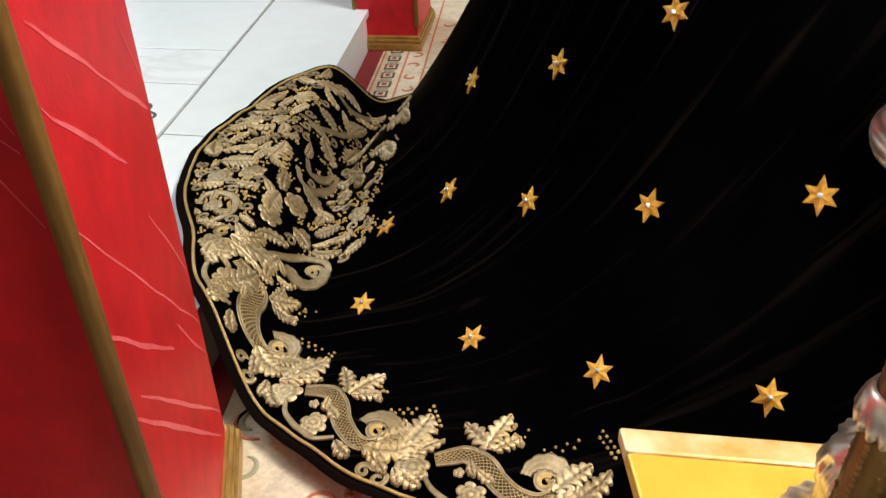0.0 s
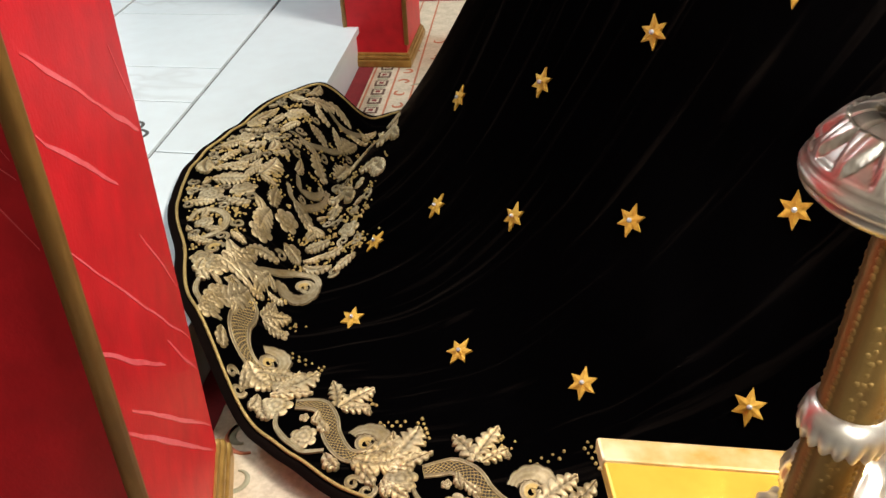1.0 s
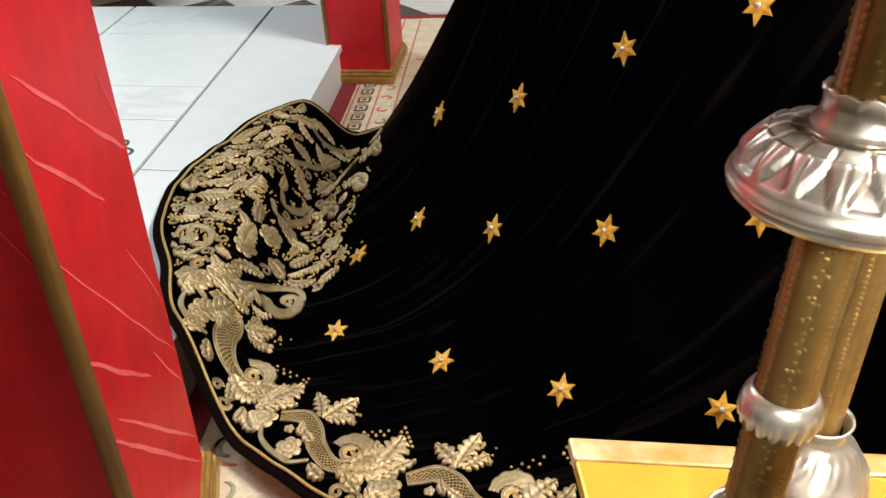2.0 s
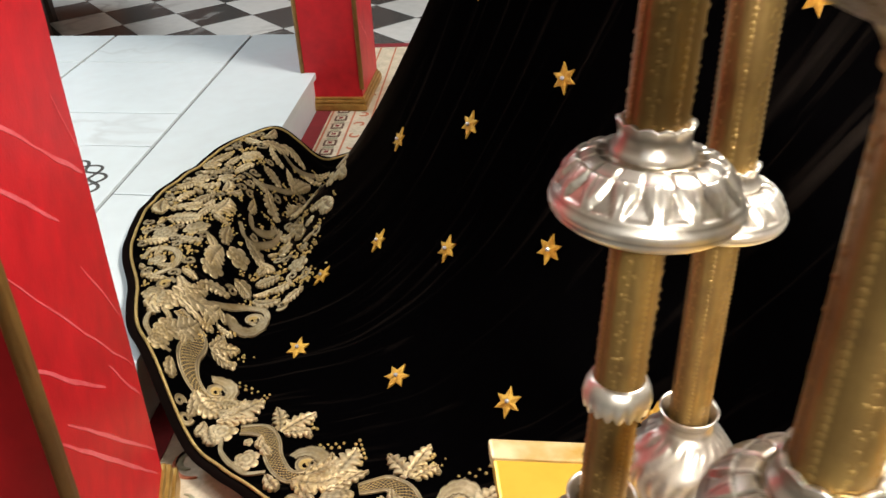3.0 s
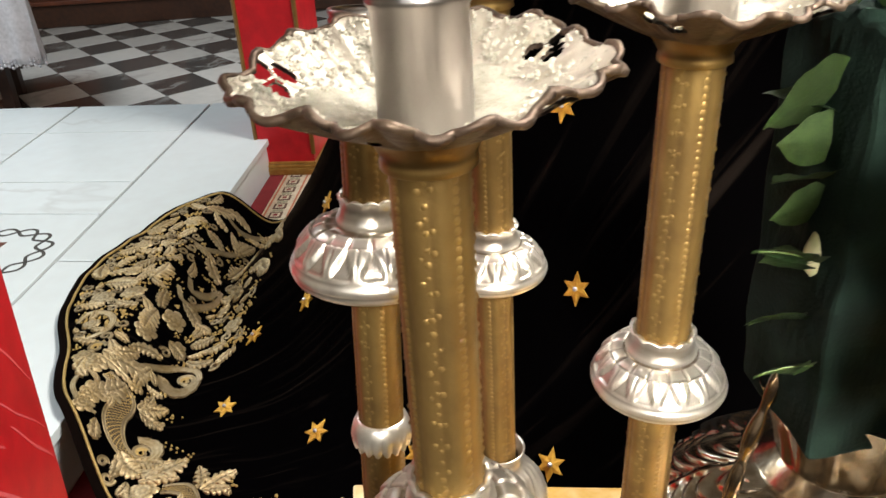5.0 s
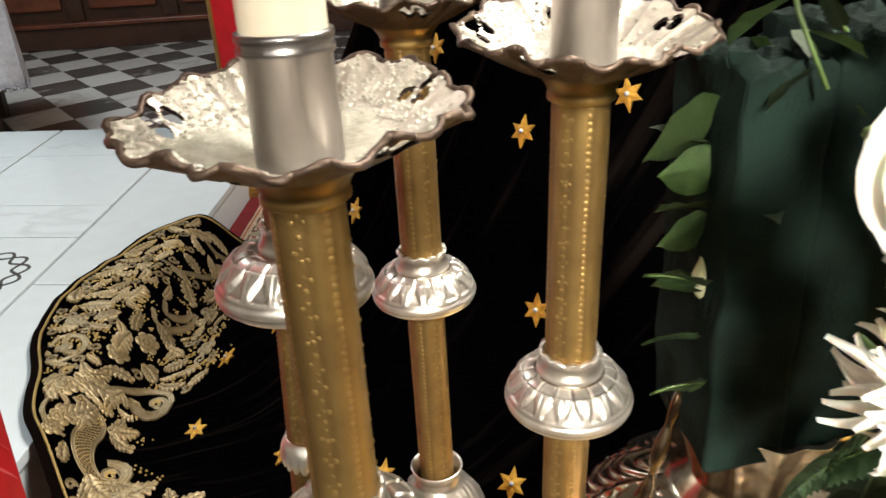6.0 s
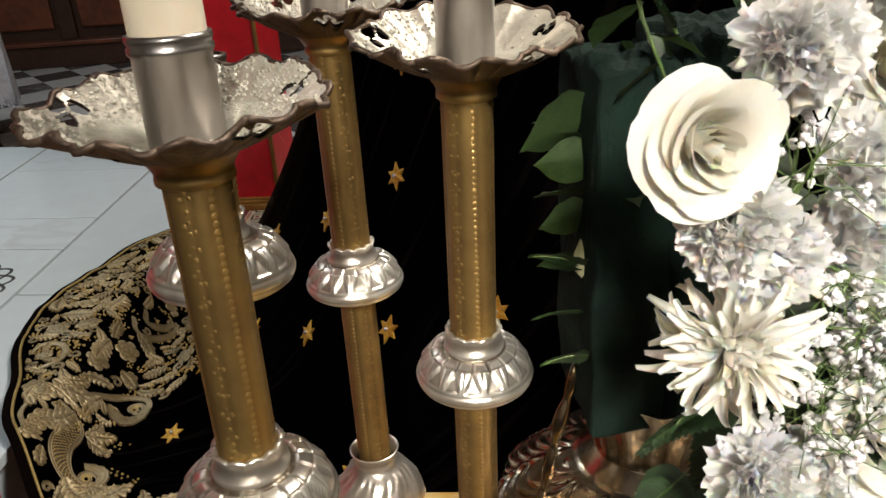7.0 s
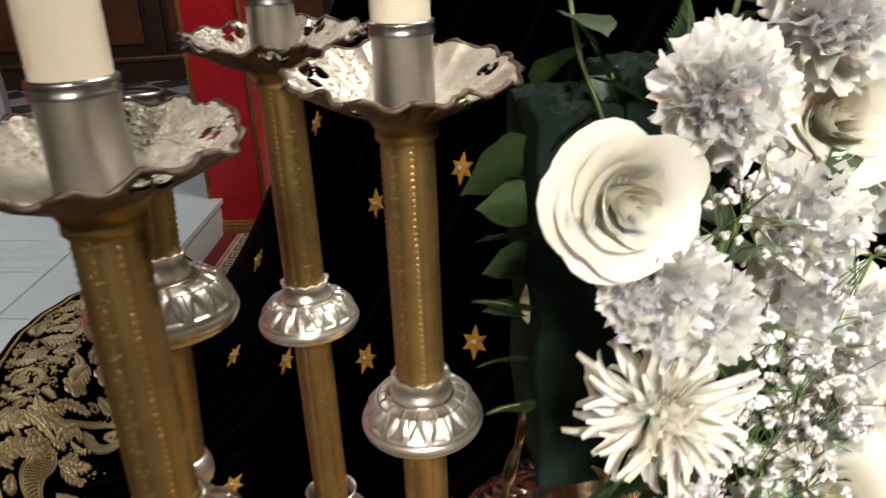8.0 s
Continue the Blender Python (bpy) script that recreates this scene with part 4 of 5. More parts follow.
    if candle:
        part("candle", lathe_bm(dense([(0.0212, p + 0.05), (0.0212, p + 0.42), (0.001, p + 0.425)], 8), 40, lambda a, r, h: (r * (1 + 0.02 * noise.noise(Vector((a, h * 40, seed)))), h)), WAX, t, "ivory wax candle")
    return t


PAN = mat("pan_silver", (0.74, 0.69, 0.60), 0.42, 0.6, dark=(0.40, 0.34, 0.26), scale=60, amount=0.9, bump=0.6, bump_scale=170)
candlestick(0.256, 0.316, 1.139, 1.305, 0.862, 1.22, "large tarnished silver candlestick with gilt tube, no candle, on gilded stand", candle=False, ring=0.974, wax=60, seed=1, pan_size=0.0, lean=(0.05, 0.035))
candlestick(0.3205, 0.1395, 1.040, 1.293, 0.80, 1.1, "silver candlestick with gilt tube and wax-crusted drip pan", wax=520, seed=2, turn_by=0.3)
candlestick(0.3937, 0.4560, 1.058, 1.316, 0.826, 1.0, "silver candlestick with gilt tube and chased foot", wax=200, seed=3, turn_by=0.9)
candlestick(0.4966, 0.299, 1.037, 1.302, 0.80, 1.0, "silver candlestick with gilt tube beside the flowers", wax=160, seed=4, turn_by=1.4, lean=(0.009, -0.04))

# ---- urn with floral foam ----
UX, UY = 0.665, 0.275
urn = thing("silver_urn", "chased silver urn with swirling gadroons holding the flowers", "urn", at=(UX, UY, 0.618))
body = [(0.055, 0.0), (0.062, 0.008), (0.048, 0.020), (0.034, 0.04), (0.040, 0.07), (0.095, 0.11), (0.135, 0.16), (0.146, 0.205), (0.136, 0.25), (0.105, 0.282), (0.066, 0.303), (0.050, 0.318), (0.056, 0.35), (0.072, 0.385), (0.078, 0.40), (0.072, 0.40), (0.055, 0.34)]


def gadroon(a, r, h):
    if 0.09 < h < 0.30:
        w = (a * 11 / (2 * math.pi) + 2.2 * math.sin((h - 0.09) * 9)) % 1.0
        fine = math.sin(2 * math.pi * (h * 95 + 1.6 * math.sin(math.pi * w)))
        return r * (1 + 0.075 * math.sin(math.pi * w) ** 0.6 + (0.022 * fine if w > 0.16 else 0.035)), h
    return r * (1 + (0.03 * math.cos(14 * a) if h > 0.32 else 0)), h


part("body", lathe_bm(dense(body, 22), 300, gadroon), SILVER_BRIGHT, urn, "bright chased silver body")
for i in range(2):
    a = 3.3 + math.pi * i
    c = [(0.066 + 0.022 * math.sin(math.pi * q) + 0.05 * q ** 3, 0.435 - 0.17 * q) for q in [k / 40 for k in range(41)]]
    part("scroll_handle", tube_bm([(r * math.cos(a), r * math.sin(a), h) for r, h in c], 0.0062, 10, taper=lambda q: 0.55 + 0.6 * abs(math.sin(11 * q))), SILVER_BRIGHT, urn)
foam = thing("floral_foam", "dark green wet floral foam block standing in the urn", "floral foam")
for x0, x1, y0, top, sd in ((0.588, 0.650, 0.205, 1.312, 0.0), (0.652, 0.735, 0.212, 1.330, 3.0)):
    b = box_bm(x0, x1, y0, 0.32, 1.000, top, 0.004)
    bmesh.ops.subdivide_edges(b, edges=list(b.edges), cuts=9, use_grid_fill=True)
    for v in b.verts:
        ragged = 0.010 * noise.noise(Vector((v.co.x * 90, v.co.y * 60, sd))) if v.co.z > top - 0.02 else 0.0
        v.co += Vector((noise.noise(v.co * 26), noise.noise(v.co * 26 + Vector((5, sd, 0))), 0)) * 0.005 + Vector((0, 0, ragged))
    part("block", b, FOAM, foam, smooth=False)

# ---- flowers ----
frnd = random.Random(5)


def facing(place, way, roll=0.0):
    """A pose at place whose z looks along way."""
    return Matrix.Translation(place) @ Vector(way).to_track_quat("Z", "Y").to_matrix().to_4x4() @ pose(0, 0, 0, 0, 0, math.degrees(roll))


def grid_mesh(name, nu, nv, f, material):
    me = bpy.data.meshes.new(name)
    vs = [f(i / nu, j / nv) for i in range(nu + 1) for j in range(nv + 1)]
    fs = [(i * (nv + 1) + j, i * (nv + 1) + j + 1, (i + 1) * (nv + 1) + j + 1, (i + 1) * (nv + 1) + j) for i in range(nu) for j in range(nv)]
    me.from_pydata(vs, [], fs)
    me.materials.append(material)
    me.shade_smooth()
    return me


def shell_petal(r0, H, spread, flare, curl):
    def f(u, v):
        a = (v - 0.5) * spread * (0.45 + 0.55 * min(1, 1.8 * u))
        h = u * (1 - 0.26 * abs(2 * v - 1) ** 2.2 + 0.03 * math.sin(7 * v + 20 * r0))
        r = r0 * (0.25 + 0.75 * h ** 0.55) * (1 + flare * h ** 3) + curl * h ** 8
        z = H * h - curl * 0.7 * max(0, h - 0.8) * 5 * flare + 0.0012 * math.sin(9 * v + 4 * u)
        return r * math.cos(a), r * math.sin(a), z
    return f


ROSE_LAYERS = [(0.0040, 0.0400, 4.8, 0.05, 0.0004, 2), (0.0080, 0.0395, 3.6, 0.06, 0.0008, 3), (0.0120, 0.0390, 3.0, 0.08, 0.0012, 3), (0.0165, 0.0380, 2.8, 0.10, 0.002, 4),
               (0.0215, 0.0365, 2.6, 0.14, 0.003, 4), (0.0265, 0.0345, 2.5, 0.18, 0.004, 5), (0.0315, 0.0320, 2.4, 0.24, 0.006, 5), (0.0350, 0.0270, 2.3, 0.32, 0.008, 5)]
ROSE_MESH = [grid_mesh("petal", 9, 10, shell_petal(*q[:5]), ROSE) for q in ROSE_LAYERS]


def rose(place, way, size, label, roll=0.0):
    t = thing("rose", label, "rose", "white flowers of the arrangement")
    t.matrix_basis = facing(place, way, roll)
    for k, q in enumerate(ROSE_LAYERS):
        for i in range(q[5]):
            m = pose(0, 0, 0.004 * frnd.uniform(-1, 1) * size, frnd.uniform(-5, 5) * (1 + 0.2 * k), frnd.uniform(-5, 5) * (1 + 0.2 * k), 360 * i / q[5] + 47 * k + frnd.uniform(-10, 10)) @ Matrix.Scale(size * frnd.uniform(0.95, 1.05), 4)
            piece("petal", ROSE_MESH[k], t, m)
    part("stem", tube_bm([(0, 0, 0.006), (0.001, 0.002, -0.015), (0.0, 0.004, -0.035)], 0.0035, 7), STEM, t)
    return t


def ruffle(seed):
    def f(u, v):
        a = (v - 0.5) * 1.5
        L = 0.034 * u * (1 + 0.05 * math.sin(v * 31 + seed) * u ** 3 + 0.04 * math.sin(v * 57 + seed * 2) * u ** 4)
        return L * math.cos(a), L * math.sin(a), 0.0055 * u * u * math.sin(v * 14 + seed) + 0.003 * u ** 3 * math.sin(v * 33 + seed * 3) + 0.012 * u * u
    return f


RUFFLES = [grid_mesh("petal", 7, 24, ruffle(q), WHITE_PETAL) for q in (0.3, 2.1, 4.4)]


def carnation(place, way, size, label, roll=0.0):
    t = thing("carnation", label, "carnation", "white flowers of the arrangement")
    t.matrix_basis = facing(place, way, roll)
    for layer, (n, tilt, k, z) in enumerate(((9, 8, 1.25, 0.0), (9, 28, 1.18, 0.004), (8, 48, 1.05, 0.008), (7, 66, 0.95, 0.010), (5, 80, 0.85, 0.012))):
        for i in range(n):
            m = pose(0, 0, z * size, 0, 0, 360 * i / n + 23 * layer + frnd.uniform(-14, 14)) @ pose(0, 0, 0, frnd.uniform(-16, 16), -tilt + frnd.uniform(-10, 10), 0) @ Matrix.Scale(size * k * frnd.uniform(0.85, 1.1), 4)
            piece("petal", RUFFLES[(i + layer) % 3], t, m)
    part("calyx", lathe_bm([(0.002, -0.03), (0.006, -0.026), (0.008, -0.012), (0.009, 0.0)], 12), STEM, t)
    return t


def needle(length, rise, hook):
    def f(u, v):
        w = 0.0049 * (0.55 + 0.45 * math.sin(math.pi * min(1, u * 1.1))) * (1 if u < 0.9 else 0.75)
        a = (v - 0.5) * 3.6
        return length * u, w * math.sin(a), rise * math.sin(u * 2.0) + hook * u ** 4 - w * 0.8 * math.cos(a)
    return f


NEEDLES = [grid_mesh("ray_petal", 8, 4, needle(*q), MUM) for q in ((0.060, 0.014, -0.020), (0.052, 0.014, -0.006), (0.040, 0.014, 0.004), (0.026, 0.010, 0.012))]


def chrysanthemum(place, way, size, label):
    t = thing("chrysanthemum", label, "chrysanthemum", "white flowers of the arrangement")
    t.matrix_basis = facing(place, way)
    for layer, (n, tilt, mesh, z) in enumerate(((26, -16, 0, 0.0), (28, -2, 0, 0.003), (28, 12, 1, 0.006), (26, 26, 1, 0.008), (22, 40, 2, 0.010), (18, 54, 3, 0.012), (12, 70, 3, 0.012))):
        for i in range(n):
            m = pose(0, 0, z * size, 0, 0, 360 * i / n + 9 * layer + frnd.uniform(-7, 7)) @ pose(0.004, 0, 0, frnd.uniform(-50, 50), -tilt + frnd.uniform(-16, 16), 0) @ Matrix.Diagonal((size * frnd.uniform(0.62, 1.12), size, size, 1))
            piece("ray_petal", NEEDLES[mesh], t, m)
    b_ = bmesh.new()
    bmesh.ops.create_icosphere(b_, subdivisions=2, radius=0.009 * size, matrix=Matrix.Translation((0, 0, 0.016 * size)))
    part("heart", b_, MUM_HEART, t, "greenish yellow heart")
    part("stem", tube_bm([(0, 0, 0.004), (0.0, 0.006, -0.03), (0.0, 0.02, -0.08)], 0.003, 6), STEM, t)
    return t


def gypsophila(place, spread, n, label):
    """A cloud of tiny blossoms on hair-thin branching stems."""
    t = thing("gypsophila", label, "gypsophila", "sprays of small white blossoms", "stuff")
    t.location = place
    stems, blooms, buds = bmesh.new(), bmesh.new(), bmesh.new()
    root = Vector((0.01, 0.05, -0.06))
    hubs = [Vector((frnd.gauss(0, 0.5) * spread[0], frnd.gauss(0, 0.5) * spread[1] + 0.008, frnd.gauss(0, 0.5) * spread[2])) for _ in range(max(3, n // 9))]
    for h in hubs:
        tube_bm([root, root.lerp(h, 0.5) + Vector((0.005, 0.004, 0.004)), h], 0.0007, 4, stems)
    for i in range(n):
        h = hubs[i % len(hubs)]
        p = h + Vector((frnd.gauss(0, 1), frnd.gauss(0, 1) * 0.6, frnd.gauss(0, 1))) * 0.016
        tube_bm([h, p], 0.0004, 3, stems)
        if frnd.random() < 0.16:
            bmesh.ops.create_icosphere(buds, subdivisions=1, radius=frnd.uniform(0.0012, 0.002), matrix=Matrix.Translation(p))
            continue
        r = frnd.uniform(0.0028, 0.0048)
        for _ in range(7):
            q = Vector((frnd.gauss(0, 1), frnd.gauss(0, 1), frnd.gauss(0, 1))).normalized() * r * 0.6
            bmesh.ops.create_icosphere(blooms, subdivisions=1, radius=r * frnd.uniform(0.4, 0.62), matrix=Matrix.Translation(p + q))
    tagged(part("blossom", blooms, BREATH, t), kind="stuff")
    if len(buds.verts):
        tagged(part("bud", buds, BUD, t, "brown withered buds"), kind="stuff")
    tagged(part("twig", stems, STEM, t), kind="stuff")
    return t


def leaf_blade(u, v):
    w = 0.38 * math.sin(math.pi * min(1, 0.02 + u ** 0.85)) * (1 + 0.03 * math.sin(60 * u))
    return u, (v - 0.5) * 2 * w, 0.10 * abs(2 * v - 1) * w * 2 - 0.12 * u * u + 0.012 * math.sin(u * 22) * abs(2 * v - 1)


BLADE = grid_mesh("blade", 12, 6, leaf_blade, LEAF)
LEAFLET = grid_mesh("leaflet", 8, 4, leaf_blade, FERN)


def leafy_twig(place, m_turn, leaves, label, size=0.045):
    """Broad rose leaves on a stem."""
    t = thing("leaf_twig", label, "leaves", "greenery of the arrangement")
    t.matrix_basis = Matrix.Translation(place) @ m_turn
    part("stem", tube_bm([(0, 0, 0), (0.004, 0, 0.05), (0, 0.004, 0.10)], 0.0016, 6), STEM, t)
    for i in range(leaves):
        m = pose(0.002, 0, 0.015 + 0.09 * i / max(1, leaves - 1), 0, 0, 150 * i + frnd.uniform(-30, 30)) @ pose(0, 0, 0, frnd.uniform(-30, 30), frnd.uniform(-25, 35), 0) @ Matrix.Scale(size * frnd.uniform(0.8, 1.2), 4)
        piece("blade", BLADE, t, m)
    return t


def fern(place, m_turn, length, label):
    t = thing("fern_frond", label, "fern", "greenery of the arrangement")
    t.matrix_basis = Matrix.Translation(place) @ m_turn
    part("rib", tube_bm([(length * q, 0, 0.10 * length * math.sin(q * 2.4)) for q in (0, 0.25, 0.5, 0.75, 1)], 0.0010, 5), STEM, t)
    for i in range(14):
        q = 0.08 + 0.9 * i / 13
        for s_ in (-1, 1):
            m = pose(length * q, 0, 0.10 * length * math.sin(q * 2.4), frnd.uniform(-12, 12), 0, s_ * (62 - 20 * q)) @ Matrix.Diagonal((length * 0.48 * (1.05 - q * 0.8), length * 0.34 * (1.05 - q * 0.8)) + (length * 0.25, 1))
            piece("leaflet", LEAFLET, t, m)
    return t


t = thing("leaf_twig", "three broad green rose leaves spreading from the foam's edge", "leaves", "greenery of the arrangement")
part("stem", tube_bm([(0.605, 0.255, 1.14), (0.600, 0.252, 1.20), (0.606, 0.25, 1.31)], 0.0018, 6), STEM, t)
for x, y, z, rx, ry, k in ((0.603, 0.245, 1.232, 78, -6, 0.056), (0.600, 0.245, 1.190, 72, 6, 0.050), (0.606, 0.245, 1.275, 60, 18, 0.075)):
    piece("blade", BLADE, t, Matrix.Translation((x, y, z)) @ pose(0, 0, 0, 0, ry, 180) @ pose(0, 0, 0, rx, 0, 0) @ Matrix.Scale(k, 4))
t = thing("rosebud", "pale green closed rosebud beside the foam", "rosebud", "white flowers of the arrangement")
part("bud", lathe_bm([(0.001, -0.022), (0.008, -0.016), (0.011, -0.004), (0.009, 0.010), (0.003, 0.02), (0.0005, 0.021)], 16), BUD_PALE, t, m=Matrix.Translation((0.592, 0.240, 1.158)) @ pose(0, 0, 0, 0, 12, 0))
part("stem", tube_bm([(0.590, 0.240, 1.138), (0.597, 0.245, 1.10)], 0.0016, 6), STEM, t)
rose((0.588, 0.050, 1.303), (0.04, -0.93, 0.02), 0.77, "large open cream-white rose above carnations")
chrysanthemum((0.616, 0.045, 1.182), (-0.18, -0.85, 0.40), 0.78, "white spider chrysanthemum with long drooping petals")
for p, way, k in (((0.612, 0.052, 1.252), (-0.30, -0.85, 0.3), 0.78), ((0.636, 0.060, 1.230), (0.0, -0.9, 0.3), 0.72), ((0.640, 0.064, 1.343), (-0.2, -0.9, 0.2), 0.88), ((0.648, 0.056, 1.078), (-0.2, -0.85, 0.5), 0.80),
                  ((0.692, 0.068, 1.062), (0.0, -0.85, 0.5), 0.78), ((0.699, 0.082, 1.266), (0.0, -0.9, 0.4), 0.88), ((0.705, 0.092, 1.212), (0.1, -0.9, 0.3), 0.86), ((0.752, 0.105, 1.185), (0, -0.9, 0.4), 0.95),
                  ((0.735, 0.092, 1.140), (0, -0.9, 0.3), 0.85), ((0.706, 0.098, 1.372), (0, -0.9, 0.3), 0.95), ((0.765, 0.11, 1.285), (0, -0.9, 0.4), 0.95)):
    carnation(p, way, k, "ruffled white carnation among gypsophila", frnd.uniform(0, 6))
rose((0.733, 0.068, 1.092), (-0.1, -0.85, 0.45), 0.95, "cream-white rose low in the arrangement", 1.0)
rose((0.724, 0.105, 1.318), (-0.1, -0.9, 0.3), 0.85, "cream-white rose high in the arrangement", 2.0)
rose((0.80, 0.10, 1.13), (0.1, -0.9, 0.4), 0.95, "cream-white rose at the arrangement's side", 0.4)
for p, sp, n in (((0.660, 0.050, 1.294), (0.018, 0.02, 0.028), 22), ((0.692, 0.045, 1.195), (0.020, 0.02, 0.030), 46), ((0.683, 0.040, 1.161), (0.022, 0.02, 0.03), 56), ((0.707, 0.040, 1.166), (0.025, 0.02, 0.04), 56),
                 ((0.682, 0.040, 1.118), (0.018, 0.02, 0.025), 36), ((0.640, 0.030, 1.282), (0.010, 0.01, 0.012), 9), ((0.735, 0.05, 1.230), (0.03, 0.02, 0.04), 46), ((0.702, 0.040, 1.112), (0.02, 0.02, 0.03), 36)):
    gypsophila(p, sp, n, "spray of tiny white gypsophila blossoms on thin stems")
for p, m_, n, k in (((0.592, 0.245, 1.130), pose(0, 0, 0, 0, -14, 160), 4, 0.042), ((0.594, 0.250, 1.19), pose(0, 0, 0, 0, -30, 185), 4, 0.050), ((0.60, 0.25, 1.235), pose(0, 0, 0, 10, -35, 175), 4, 0.05),
                    ((0.63, 0.19, 1.30), pose(0, 0, 0, 30, 0, 200), 5, 0.05), ((0.67, 0.13, 1.33), pose(0, 0, 0, 20, 10, 90), 5, 0.05), ((0.66, 0.12, 1.23), pose(0, 0, 0, 40, 10, 40), 5, 0.045), ((0.69, 0.12, 1.12), pose(0, 0, 0, 40, 0, 100), 5, 0.05),
                    ((0.70, 0.12, 1.03), pose(0, 0, 0, 40, 10, 10), 6, 0.05), ((0.76, 0.13, 1.08), pose(0, 0, 0, 30, 0, 300), 5, 0.05)):
    leafy_twig(p, m_, n, "dark green rose leaves on a thin stem beside the foam", k)
for p, m_, L in (((0.660, 0.13, 1.075), pose(0, 0, 0, 30, 15, 200), 0.07), ((0.680, 0.12, 1.07), pose(0, 0, 0, 50, 25, 230), 0.075), ((0.700, 0.11, 1.065), pose(0, 0, 0, 20, 30, 265), 0.08),
                 ((0.675, 0.14, 1.09), pose(0, 0, 0, 70, 5, 215), 0.07), ((0.700, 0.12, 1.05), pose(0, 0, 0, 60, 20, 240), 0.08), ((0.690, 0.15, 1.055), pose(0, 0, 0, 10, 35, 220), 0.08), ((0.592, 0.23, 1.150), pose(0, 0, 0, 40, -10, 172), 0.048), ((0.592, 0.24, 1.105), pose(0, 0, 0, 30, 5, 185), 0.045), ((0.592, 0.22, 1.075), pose(0, 0, 0, 50, 12, 178), 0.042), 
                 ((0.64, 0.13, 1.02), pose(0, 0, 0, 0, 20, 210), 0.065), ((0.66, 0.10, 1.03), pose(0, 0, 0, 0, 25, 240), 0.07), ((0.63, 0.18, 1.335), pose(0, 0, 0, 40, -40, 120), 0.05), ((0.66, 0.15, 1.34), pose(0, 0, 0, 60, -55, 70), 0.05)):
    fern(p, m_, L, "dark green leatherleaf fern frond")

# ---- altar with white lace cloth, dark wood behind ----
altar = thing("altar_table", "dark wooden altar table under a white cloth", "table")
part("tabletop", prism_bm([(-3.7, 5.26), (-2.07, 5.26), (-2.46, 6.2), (-3.7, 6.2)], 1.02, 1.07, 0.005), WOOD, altar, smooth=False)
for x, y in ((-3.55, 5.45), (-2.4, 5.45), (-3.55, 6.05), (-2.6, 6.05)):
    part("leg", box_bm(x - 0.04, x + 0.04, y - 0.04, y + 0.04, FLOOR, 1.02, 0.004), WOOD, altar, smooth=False)
altar_cloth = thing("altar_cloth", "white altar cloth with scalloped lace hem hanging down", "altar cloth")
b = bmesh.new()
path = [(-3.75 + i * 0.0125, 5.215) for i in range(140)] + [(-2.0 - 0.0055 * i, 5.23 + i * 0.0125) for i in range(80)]
rows = []
for i, (x, y) in enumerate(path):
    w = 0.022 * math.sin(i * 0.21) + 0.012 * math.sin(i * 0.53 + 1)
    row = []
    for j in range(15):
        f = j / 14
        z = 1.08 - f * (0.66 - 0.018 * abs(math.sin(i * 0.16)))
        k = w * f
        row.append(b.verts.new((x + (k if i >= 140 else 0), y - (k if i < 140 else 0), z)))
    rows.append(row)
for r0, r1 in zip(rows, rows[1:]):
    for j in range(14):
        b.faces.new((r0[j], r0[j + 1], r1[j + 1], r1[j]))
ob = part("hanging", b, LINEN, altar_cloth)
so = ob.modifiers.new("thickness", "SOLIDIFY")
so.thickness = 0.004
part("cloth_top", prism_bm([(-3.75, 5.215), (-2.0, 5.215), (-2.44, 6.23), (-3.75, 6.23)], 1.074, 1.082), LINEN, altar_cloth, smooth=False)
b = bmesh.new()
for i in range(0, len(path) - 1, 2):
    x, y = path[i]
    for zz, r in ((0.425, 0.013), (0.45, 0.009), (0.47, 0.007)):
        bmesh.ops.create_icosphere(b, subdivisions=1, radius=r, matrix=Matrix.Translation((x + (0.012 if i >= 140 else 0), y - (0.012 if i < 140 else 0), zz + 0.01 * math.sin(i * 0.9))) @ Matrix.Diagonal((1, 1, 1, 1)))
part("lace_edge", b, LINEN, altar_cloth, "knotted white lace edging")

wood = thing("wooden_screen", "dark carved wooden panelled screen with reddish mouldings", "screen")
part("plinth", box_bm(-6.8, 4.8, 9.55, 9.95, FLOOR, 0.32, 0.01), WOOD, wood, smooth=False)
part("backing", box_bm(-6.8, 4.8, 9.75, 9.95, 0.32, 3.0), WOOD, wood, smooth=False)
part("ledge", box_bm(-6.8, 4.8, 9.5, 9.75, 0.32, 0.37, 0.01), WOOD_RED, wood, smooth=False)
for i in range(10):
    x = -6.5 + 1.12 * i
    part("stile", box_bm(x - 0.09, x + 0.09, 9.68, 9.75, 0.37, 3.0, 0.01), WOOD, wood, smooth=False)
    part("panel", box_bm(x + 0.16, x + 0.96, 9.70, 9.75, 0.5, 1.6, 0.02), WOOD_RED, wood, smooth=False)

# ---- walls that close the church ----
for nm, q in (("wall_north", (-7, 5, 10.4, 10.6, 0, 6)), ("wall_south", (-7, 5, -4.2, -4.0, 0, 6)), ("wall_west", (-7.2, -7, -4.2, 10.6, 0, 6)), ("wall_east", (5, 5.2, -4.2, 10.6, 0, 6)), ("ceiling", (-7.2, 5.2, -4.2, 10.6, 6, 6.2))):
    tagged(part(nm, box_bm(*q), PLASTER, None, "plain plastered church " + nm.split("_")[0], False), category=nm.split("_")[0], kind="structure")

